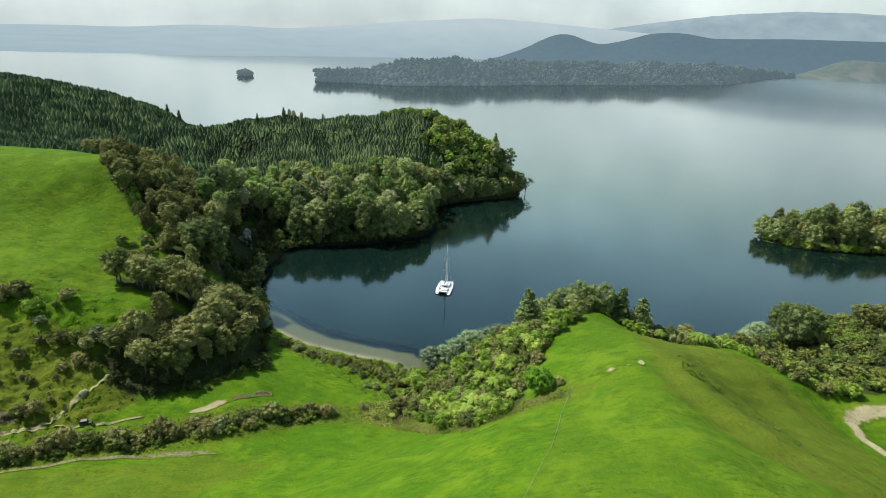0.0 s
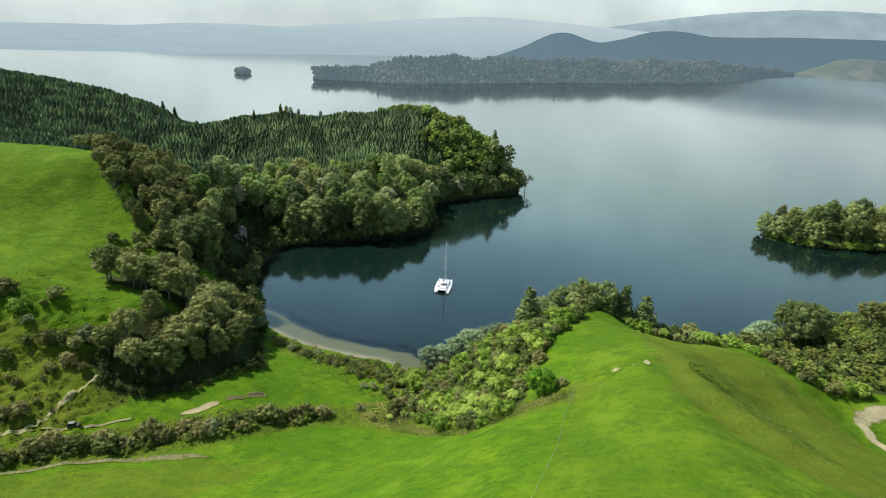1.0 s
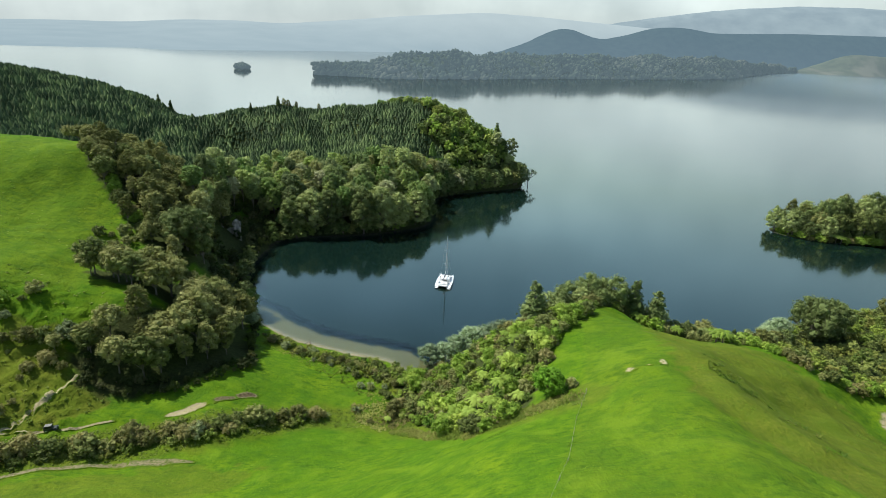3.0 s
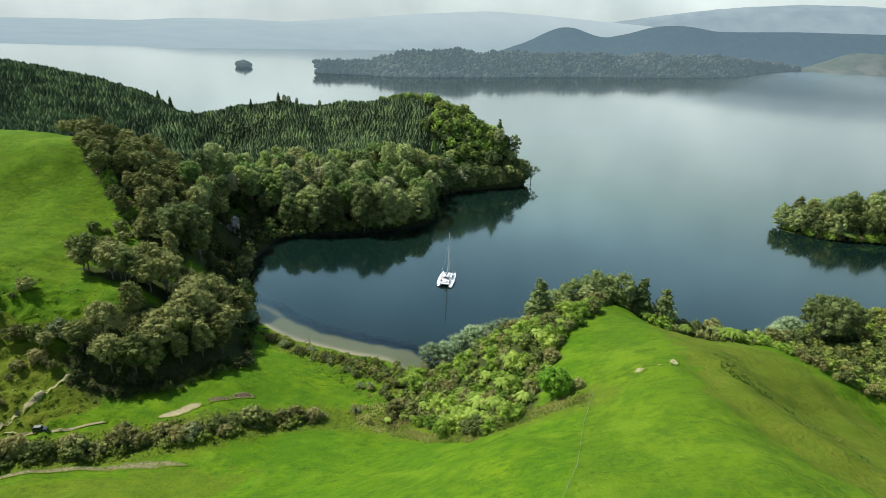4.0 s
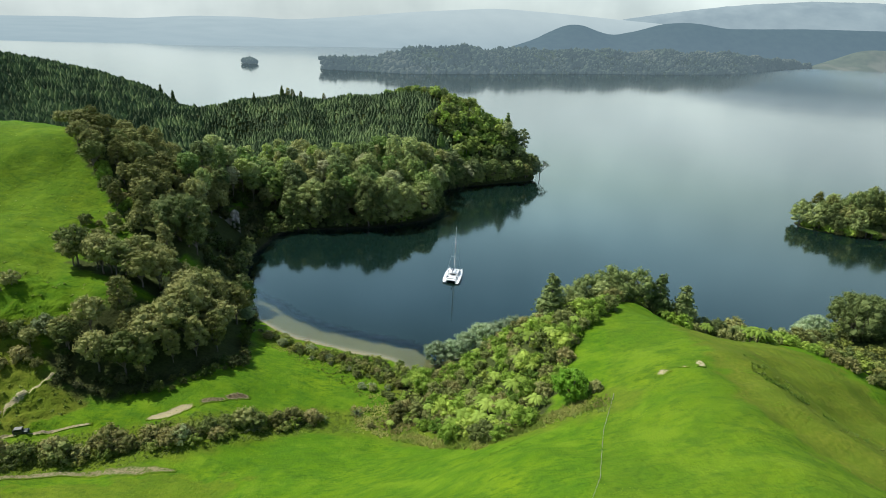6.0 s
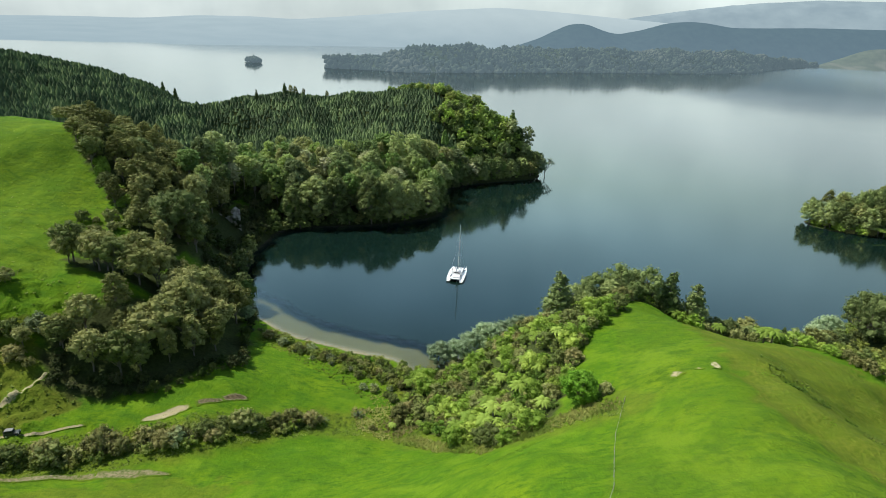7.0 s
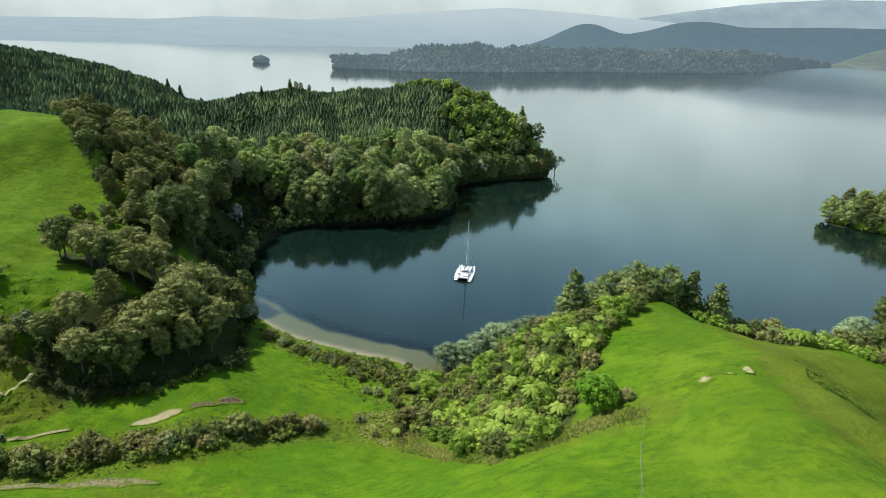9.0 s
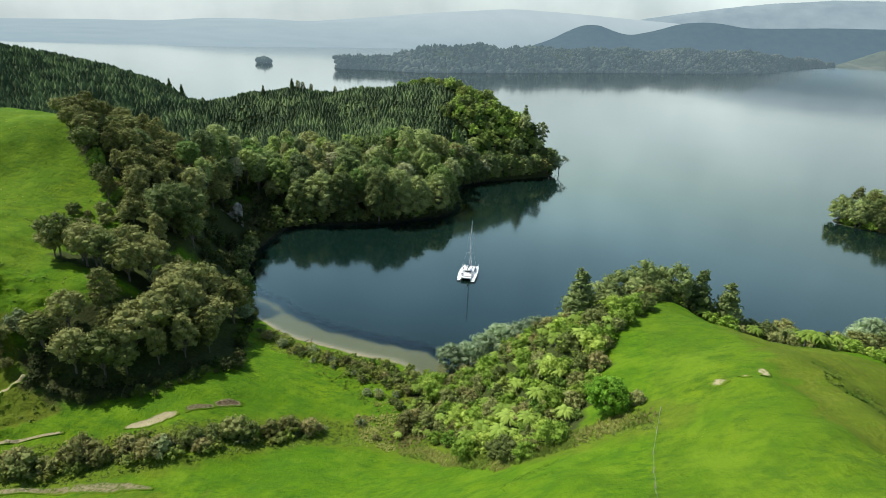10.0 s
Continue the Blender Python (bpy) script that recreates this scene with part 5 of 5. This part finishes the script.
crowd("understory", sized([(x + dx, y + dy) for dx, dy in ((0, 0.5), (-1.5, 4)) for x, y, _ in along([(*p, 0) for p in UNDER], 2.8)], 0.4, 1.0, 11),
      [tree_form(1.9, 3.0, 12, 0.22, 32, -0.05, 0.3)] * 3, SHADE_TONED_LEAF, "understory at the foot of the trees, coloured dark for shade", "scrub", 30)
KNOLL = [(-62, 452), (-40, 446), (-10, 436), (4, 420), (8, 400), (20, 402), (30, 420), (14, 436), (-10, 452), (-40, 460)]
crowd("bright_thicket", sized([p for p in spread(KNOLL, 3.9, 35) if not inside(BRIGHT, *p)], 0.9, 1.5, 6) + sized(spread(BRIGHT, 4.4, 40), 1.1, 2.2, 7) + sized(spread([(24, 426), (34, 410), (51, 418), (47, 438), (30, 448), (12, 452), (8, 442)], 4.0, 43), 1.1, 2.0, 14), [tree_form(2.2, 3.6, 12, 0.28, 24, 0.0, 0.3)] * 3,
      foliage("thicket_leaves", (0.150, 0.205, 0.060), (0.360, 0.440, 0.130), (0.420, 0.450, 0.155), single=False, toned=True, clear=0.35),
      "bright green thicket over the headland's knoll", "scrub", 23)


def pine_wood(name, poly, gap, seed, label, low, tall):
    """A plantation of young pines, each a stack of ragged whorls."""
    rng = np.random.default_rng(seed)
    places = [p for p in spread(poly, gap, seed) if not inside(KNOLL, *p) and not inside(BRIGHT, *p)]
    zs = height([p[0] for p in places], [p[1] for p in places])
    pieces = []
    for (x, y), z in zip(places, zs):
        if z < 1.0:
            continue
        h = rng.uniform(low, tall)
        r = h * 0.54
        for i in range(3):
            u = i / 3
            n = 6
            w = np.arange(n) * 2 * math.pi / n + rng.uniform(0, 6)
            q = r * (1 - u * 0.8) * rng.uniform(0.65, 1.3, n)
            ring_ = np.stack([x + np.cos(w) * q, y + np.sin(w) * q, np.full(n, z + h * (0.08 + 0.62 * u)) - q * 0.25], 1)
            v = np.concatenate([ring_, [[x, y, z + h * (0.46 + 0.54 * u ** 0.8)]]])
            k = np.arange(n)
            pieces.append((v, np.stack([k, (k + 1) % n, np.full(n, n)], 1)))
    tagged(new(name, mesh(name, *join(pieces), LEAF_PINE)), label, "pine forest", kind="stuff")


pine_wood("pine_forest", PINES_HEAD, 2.4, 5, "young dark green pine plantation on the headland", 2.6, 4.4)
pine_wood("pine_forest", PINES_BACK, 3.3, 6, "dark pine forest over the back hill", 4.0, 6.5)


def far_wood():
    """Crowns over the peninsula: spires and domes in drifts, with folds between."""
    rng = np.random.default_rng(4)
    pieces = []
    for _ in range(7000):
        i, v = rng.integers(0, len(f_line)), rng.uniform(0.0, 1.05) ** 1.1
        p = f_line[i] + (c_line[i] - f_line[i]) * v + rng.normal(0, 3, 3) * [1, 1, 0]
        fold = 0.5 + 0.5 * math.sin(p[0] * 0.045 + 1.3 * math.sin(p[1] * 0.03) + 2.0 * v)
        z = -1 + (c_line[i][2] + 1) * math.sin(min(v, 1) * math.pi / 2) ** 1.15 + (fold - 0.5) * 5.0 * min(1, 2 * v)
        if rng.random() < 0.25:
            r = rng.uniform(1.6, 2.6)
            pieces.append(blob(rng, np.array([p[0], p[1], z + r * 1.5]), r, rng.uniform(1.8, 2.8), BALL1, 0.15))
        else:
            r = 2.6 + 5.0 * rng.random() ** 1.6 * (0.5 + 0.7 * fold)
            pieces.append(blob(rng, np.array([p[0], p[1], z + r * 0.35]), r, rng.uniform(0.75, 1.15), BALL1, 0.2))
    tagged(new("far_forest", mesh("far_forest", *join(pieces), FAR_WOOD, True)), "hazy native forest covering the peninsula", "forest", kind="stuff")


far_wood()


def wooded_islet():
    rng = np.random.default_rng(8)
    top = tagged(new("islet"), "tiny wooded islet alone far out in the lake", "islet")
    top.location = (-459, 1316, 0)
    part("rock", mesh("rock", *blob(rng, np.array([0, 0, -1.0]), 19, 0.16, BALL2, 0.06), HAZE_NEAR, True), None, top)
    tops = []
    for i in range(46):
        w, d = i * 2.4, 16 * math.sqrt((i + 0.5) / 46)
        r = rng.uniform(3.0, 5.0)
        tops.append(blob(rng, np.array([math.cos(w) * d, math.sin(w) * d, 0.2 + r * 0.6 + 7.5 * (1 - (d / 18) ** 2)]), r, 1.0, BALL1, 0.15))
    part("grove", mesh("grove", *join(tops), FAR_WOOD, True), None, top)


wooded_islet()


# Flax along the ditch and behind the beach.
for x, y, size in ((-36, 139, 1.0), (-30, 143, 0.9), (-40, 172, 0.7), (-46, 176, 0.75), (-34, 170, 0.7), (-28, 168, 0.8), (-52, 180, 0.7), (-22, 147, 0.9), (-20, 160, 0.8), (-44, 134, 1.0),
                   (-50, 131, 0.9), (-56, 129, 1.0), (-63, 128, 0.9), (-62, 186, 0.6), (-60, 187.6, 0.55), (-57.5, 187, 0.5)):
    plant("flax", x, y, size, int(-x))


# ---- things ----
def box(bm, size, at, taper=1.0, turn=0.0):
    made = bmesh.ops.create_cube(bm, size=1.0)["verts"]
    for v in made:
        k = taper if v.co.z > 0 else 1.0
        v.co = Vector((v.co.x * size[0] * k, v.co.y * size[1] * k, v.co.z * size[2]))
        v.co.rotate(Euler((0, 0, turn)))
        v.co += Vector(at)
    return made


def soft(bm, width=0.05, segments=2):
    bmesh.ops.bevel(bm, geom=bm.edges[:], offset=width, segments=segments, affect="EDGES", profile=0.6)
    return bm


def boxed(name, size, at, material, parent, taper=1.0, bevel=0.04, label="", turn=0.0):
    bm = bmesh.new()
    box(bm, size, at, taper, turn)
    if bevel:
        soft(bm, bevel)
    return part(name, bm, material, parent, label)


def rod(name, points, radius, material, parent, sides=6, label=""):
    radii = radius if isinstance(radius, (list, tuple)) else [radius] * len(points)
    return part(name, mesh(name, *tube(points, radii, sides), material, True), None, parent, label)


def hull(side):
    """One slim hull, lofted from stern to bow."""
    bm = bmesh.new()
    rings = []
    for i in range(15):
        u = i / 14
        y = -5.8 + 11.8 * u
        beam = 0.86 * (1 - max(0, (u - 0.45) / 0.55) ** 2.2) * (0.82 + 0.18 * min(1, u * 4)) + 0.02
        deck = 1.05 + 0.45 * u + (0.0 if u > 0.12 else -0.45 * (1 - u / 0.12))
        ring_ = []
        for k in range(9):
            w = math.pi * k / 8
            x = -math.cos(w) * beam * (0.8 + 0.2 * math.sin(w) ** 0.3 if 0 < k < 8 else 1)
            z = deck if k in (0, 8) else deck - (deck + 0.55) * math.sin(w) ** 0.55
            ring_.append(bm.verts.new((side * 2.35 + x, y, z)))
        rings.append(ring_)
    for a, b in zip(rings, rings[1:]):
        for k in range(8):
            bm.faces.new((a[k], a[k + 1], b[k + 1], b[k]))
        bm.faces.new((a[8], a[0], b[0], b[8]))
    bm.faces.new(rings[0])
    bm.faces.new(rings[-1][::-1])
    bmesh.ops.recalc_face_normals(bm, faces=bm.faces[:])
    return bm


NETTING = plain("pale_netting", (0.55, 0.55, 0.52), 0.8, grain=8.0, vary=0.2)


def catamaran():
    top = tagged(new("catamaran"), "white sailing catamaran at anchor with bare mast and stowed sail", "boat")
    for side in (-1, 1):
        h = part("hull", hull(side), WHITE, top)
        boxed("porthole", (0.04, 1.5, 0.22), (side * 3.17, 0.2, 0.95), DARK, h, bevel=0)
        boxed("stern_step", (1.0, 1.1, 0.10), (side * 2.35, -6.0, 0.30), WHITE, h)
        rod("rail", [(side * 3.05, -4.6, 1.9), (side * 3.1, 0, 2.0), (side * 2.75, 4.4, 2.15), (side * 2.4, 5.7, 2.2)], 0.02, ALLOY, top)
        for y in (-4.6, -2.6, -0.6, 1.4, 3.4, 5.2):
            rod("stanchion", [(side * (3.05 if y < 2 else 2.75), y, 1.2), (side * (3.05 if y < 2 else 2.75), y, 2.0)], 0.018, ALLOY, top, 5)
    boxed("bridge_deck", (3.6, 8.2, 0.5), (0, -1.4, 0.98), WHITE, top, bevel=0.08)
    boxed("transom_beam", (3.4, 0.25, 0.35), (0, -5.6, 1.05), WHITE, top)
    cabin = boxed("cabin", (4.6, 4.6, 1.15), (0, 0.9, 1.75), WHITE, top, 0.80, 0.16)
    boxed("window", (3.2, 0.08, 0.42), (0, 3.02, 1.86), DARK, cabin, bevel=0)
    boxed("window", (2.2, 0.06, 0.4), (0, -1.34, 1.88), DARK, cabin, bevel=0)
    for side in (-1, 1):
        boxed("window", (0.07, 2.9, 0.40), (side * 2.10, 0.9, 1.85), DARK, cabin, bevel=0)
        boxed("hatch", (0.5, 0.5, 0.06), (side * 1.0, 1.9, 2.36), DARK, cabin, bevel=0.01)
        boxed("deck_hatch", (0.5, 0.5, 0.06), (side * 2.35, 3.0, 1.43), DARK, top, bevel=0.01)
        boxed("bench", (0.55, 2.3, 0.42), (side * 1.75, -3.3, 1.42), WHITE, top)
        boxed("cushion", (0.5, 1.2, 0.10), (side * 1.75, -3.5, 1.69), CANVAS, top)
        boxed("outboard_motor", (0.34, 0.5, 0.9), (side * 0.95, -5.25, 0.55), DARK, top, 0.8)
        boxed("winch", (0.22, 0.22, 0.26), (side * 2.3, -1.9, 1.40), ALLOY, top)
    boxed("stern_bench", (3.2, 0.55, 0.42), (0, -4.55, 1.42), WHITE, top)
    boxed("table", (0.9, 0.7, 0.06), (0, -3.0, 1.75), WHITE, top, bevel=0.01)
    boxed("helm_console", (0.5, 0.35, 0.9), (1.3, -1.7, 1.7), WHITE, top, 0.9)
    boxed("spray_hood", (2.2, 0.9, 0.4), (0, -1.1, 2.45), WHITE, top, 0.75, 0.10)
    net = bmesh.new()
    box(net, (3.2, 2.7, 0.03), (0, 4.2, 1.2))
    part("trampoline", net, NETTING, top, "pale netting between the bows")
    rod("crossbeam", [(-2.4, 5.6, 1.3), (0, 5.6, 1.35), (2.4, 5.6, 1.3)], 0.09, ALLOY, top)
    mast = rod("mast", [(0, 1.4, 2.2), (0, 1.4, 9), (0, 1.35, 15), (0, 1.3, 21.2)], [0.15, 0.15, 0.13, 0.10], WHITE, top, 8)
    for z, wide in ((8.4, 1.25), (14.4, 1.0)):
        rod("spreader", [(-wide, 1.2, z), (0, 1.4, z + 0.08), (wide, 1.2, z)], 0.045, WHITE, mast)
    rod("boom", [(0, 1.3, 3.3), (0, -3.9, 3.5)], 0.10, ALLOY, top)
    rod("sail_bag", [(0, 1.0, 3.55), (0, -0.8, 3.7), (0, -3.7, 3.68)], [0.26, 0.22, 0.12], CANVAS, top, 8, "navy sail cover along the boom")
    rod("forestay", [(0, 5.6, 1.4), (0, 1.4, 19.2)], 0.045, WHITE, top, 5)
    for side in (-1, 1):
        rod("shroud", [(side * 3.0, 0.2, 1.4), (side * 1.25, 1.2, 8.4), (side * 1.0, 1.2, 14.4), (0, 1.3, 19.6)], 0.018, ALLOY, top, 4)
    top.matrix_world = pose(0.8, 242.0, 0.05, 0, 0, -9) @ Matrix.Diagonal((1.08, 1.04, 1.0, 1))


catamaran()


def off_roader():
    top = tagged(new("off_road_car"), "small dark off-road car with a pale roof parked on grass", "car")
    boxed("body", (1.65, 3.6, 0.65), (0, 0, 0.80), PAINT, top, 0.97, 0.08)
    cab = boxed("cabin", (1.55, 2.2, 0.75), (0, -0.55, 1.48), PAINT, top, 0.86, 0.07)
    boxed("roof", (1.36, 1.95, 0.08), (0, -0.55, 1.90), ROOF, top, 0.97, 0.03, "pale grey roof")
    for side in (-1, 1):
        boxed("window", (0.04, 1.6, 0.42), (side * 0.735, -0.55, 1.52), DARK, cab, bevel=0)
        for y in (-1.15, 1.15):
            bm = bmesh.new()
            bmesh.ops.create_cone(bm, cap_ends=True, segments=16, radius1=0.38, radius2=0.38, depth=0.24,
                                  matrix=pose(side * 0.78, y, 0.38, 0, 90, 0))
            tyre = part("wheel", soft(bm, 0.03, 1), RUBBER, top)
            bm = bmesh.new()
            bmesh.ops.create_cone(bm, cap_ends=True, segments=12, radius1=0.2, radius2=0.2, depth=0.26, matrix=pose(side * 0.785, y, 0.38, 0, 90, 0))
            part("rim", bm, ALLOY, tyre)
        boxed("headlight", (0.24, 0.06, 0.18), (side * 0.55, 1.80, 0.92), WHITE, top, bevel=0.01)
    boxed("windscreen", (1.25, 0.04, 0.42), (0, 0.50, 1.52), DARK, cab, bevel=0)
    boxed("bumper", (1.6, 0.12, 0.18), (0, 1.84, 0.56), DARK, top, bevel=0.02)
    boxed("spare_wheel", (0.68, 0.2, 0.68), (0, -1.9, 1.0), RUBBER, top, bevel=0.1)
    top.matrix_world = pose(-92.6, 125.8, float(height(-92.6, 125.8)[0]), 0, 0, -72) @ Matrix.Scale(0.80, 4)


off_roader()


def fence():
    line = [(31.0, 114.8, 0), (26.4, 102.9, 0), (20.8, 84.0, 0), (15.9, 73.0, 0), (8.0, 55.0, 0)]
    top = tagged(new("fence"), "post and wire farm fence running down the pasture", "fence")
    places = along(line, 4.4)
    zs = height([p[0] for p in places], [p[1] for p in places])
    stick = mesh("post", *tube([(0, 0, -0.4), (0, 0, 1.05), (0, 0, 1.1)], [0.05, 0.045, 0.02], 6), POST, True)
    for i, (p, z) in enumerate(zip(places, zs)):
        ob = part("post", stick, None, top)
        ob.location = (p[0], p[1], z)
        ob.scale = (1.6, 1.6, 1.25) if i in (0, len(places) - 1) else (1, 1, 1)
    for up in (0.3, 0.62, 0.95):
        rod("wire", [(p[0], p[1], z + up) for p, z in zip(places, zs)], 0.007, WIRE, top, 3)


fence()


def driftwood(x, y, long, turn):
    rng = np.random.default_rng(int(abs(x) * 10))
    pts = [(long * (i / 5 - 0.5), rng.normal(0, 0.08), 0.08 + abs(rng.normal(0, 0.05))) for i in range(6)]
    top = tagged(new("driftwood", mesh("driftwood", *tube(pts, [0.14, 0.17, 0.15, 0.12, 0.09, 0.03], 7), BARK, True)),
                 "bleached driftwood log lying on the beach", "driftwood", "beach driftwood")
    top.matrix_world = pose(x, y, max(0.0, float(height(x, y)[0])), 0, 0, turn)


for x, y, long, turn in ((-44.5, 187, 4.0, 100), (-45.5, 185.6, 2.6, 60), (-61, 192, 2.4, 20), (-64, 195, 2.0, 140), (-83, 281, 3.5, 10), (-87.5, 252, 3.0, 70)):
    driftwood(x, y, long, turn)
row([(-66, 190), (-60, 187)], 1.8, 1.2, ("green", "scrub"), 0.25, 0.4)


def cliff():
    """A weathered wall of pale rock above the corner of the bay, split into upright ribs."""
    n, m = 44, 22
    u, v = np.meshgrid(np.linspace(0, 1, n), np.linspace(0, 1, m))
    u, v = u.ravel(), v.ravel()
    ribs = 0.5 * np.abs(np.sin(u * 19 + 1.2 * np.sin(v * 5))) + 0.35 * np.sin(u * 47 + v * 6) * np.cos(v * 9 + u * 4) + 0.25 * np.sin(v * 31 + u * 11)
    x, y = -108 + 14 * u, 257.5 + 6 * u
    top = 14 + 1.8 * np.sin(u * 7 + 1) + 1.0 * np.sin(u * 17)
    back = 3.5 * v ** 1.4 - ribs * 0.8
    me = mesh("rock_face", np.stack([x - 0.39 * back, y + 0.92 * back, 1.0 + (top - 1.0) * v], 1),
              [[r * n + c, r * n + c + 1, (r + 1) * n + c + 1, (r + 1) * n + c] for r in range(m - 1) for c in range(n - 1)], ROCK)
    tagged(new("rock_face", me), "pale bare rock face above the water", "rock", kind="structure")


cliff()


def tufts(name, poly, gap, seed, low, high, label, material=LEAF_TUFT, patchy=0.0, rise=1.0):
    """Tussocks of stiff blades."""
    rng = np.random.default_rng(seed)
    places = spread(poly, gap, seed)
    if patchy:
        places = [(x, y) for x, y in places if math.sin(x * 0.31 + 2.1 * math.sin(y * 0.17)) + math.sin(y * 0.43 + 1.7 * math.sin(x * 0.23)) + math.sin(x * 0.9 - y * 1.1) > patchy]
    zs = height([p[0] for p in places], [p[1] for p in places])
    pieces = []
    for (x, y), z in zip(places, zs):
        s = rng.uniform(low, high)
        if rng.random() < 0.35:
            continue
        for k in range(9):
            w, lean = rng.uniform(0, 6.283), rng.uniform(0.6, 1.5)
            a = np.array([x + rng.normal(0, 0.2 * s), y + rng.normal(0, 0.2 * s), z - 0.05])
            side = np.array([-math.sin(w), math.cos(w), 0]) * 0.24 * s
            tip = a + np.array([math.cos(w) * lean * 0.6, math.sin(w) * lean * 0.6, rng.uniform(0.3, 0.75) * rise]) * s
            pieces.append((np.array([a - side, a + side, tip]), np.array([[0, 1, 2]])))
    tagged(new(name, mesh(name, *join(pieces), material)), label, "grass", kind="stuff")


tufts("tussock_grass", ROUGH, 1.9, 41, 0.35, 0.9, "rough tussock grass on the slipped slope")
tufts("rushes", ROUGH_FOLD, 1.0, 42, 0.45, 0.9, "dark rushes and thistles in the hollow behind the ridge", LEAF_RUSH, 0.7)
tufts("pasture_tufts", FIELD, 0.45, 46, 0.14, 0.34, "short dark grass tufts on the ridge pasture", LEAF_GRASS, 1.1, 0.45)
tufts("pasture_tufts", EAST_SLOPE, 0.8, 47, 0.2, 0.4, "short dark grass tufts on the ridge's shaded slope", LEAF_GRASS, 1.1, 0.5)
tufts("pasture_tufts", [(-70, 100), (-30, 96), (-5, 88), (14, 76), (24, 100), (29, 113), (12, 112), (0, 122), (-14, 136), (-30, 134), (-56, 122), (-84, 112)], 0.5, 48, 0.14, 0.34,
      "short dark grass tufts on the near pasture", LEAF_GRASS, 1.1, 0.45)
tufts("pasture_tufts", [(-96, 128), (-62, 132), (-48, 146), (-40, 165), (-52, 176), (-54, 158), (-68, 142), (-84, 137)], 0.8, 49, 0.2, 0.4, "short grass tufts on the flat by the bay", LEAF_GRASS, 0.8, 0.5)
tufts("bracken", [(-24, 150), (-12, 152), (-6, 146), (-8, 140), (-14, 137.5), (-22, 142)], 0.7, 50, 0.5, 1.0, "brown dying bracken beside the gully", LEAF_BRACKEN)
tufts("bracken", [(18, 113), (30.5, 112.5), (30.8, 117), (24, 118.5), (18, 117)], 0.7, 51, 0.35, 0.7, "tawny rank grass beside the fence", LEAF_BRACKEN)
tufts("tussock_grass", [(-112, 104), (-92, 112), (-54, 125), (-30, 137), (-10, 140), (6, 126), (14, 112), (30, 110), (31, 116), (22, 118), (8, 118), (-10, 147), (-33, 147), (-60, 135), (-95, 123)],
      0.62, 43, 0.25, 0.6, "rank grass and bracken along the ditch and gully edge")
tufts("tussock_grass", [(-190, 240), (-150, 236), (-122, 212), (-106, 196), (-120, 180), (-150, 188), (-190, 200)], 3.2, 44, 0.25, 0.6, "scattered rush clumps on the steep pasture")
tufts("tussock_grass", [(-128, 168), (-100, 166), (-90, 160), (-100, 152), (-120, 150), (-140, 160)], 2.2, 45, 0.3, 0.7, "rough tussocks under the lip of the slope")
tufts("rank_grass", [(-13, 137), (-6, 132), (2, 121), (7, 113), (14, 111.5), (22, 112), (30, 113), (29, 118), (20, 119), (9, 118), (2, 130), (-8, 140)], 0.55, 52, 0.45, 0.95,
      "long rank green grass at the gully's edge", LEAF_RANK)
tufts("rank_grass", [(-60, 184), (-44, 176), (-31, 171), (-14, 160), (-8, 150), (-14, 148), (-26, 158), (-44, 170), (-58, 180)], 0.9, 53, 0.35, 0.7,
      "long rank green grass behind the beach", LEAF_RANK)
tufts("rank_grass", SLIP, 1.7, 54, 0.3, 0.7, "coarse rank grass on the slumped slope", LEAF_RANK, 0.2)
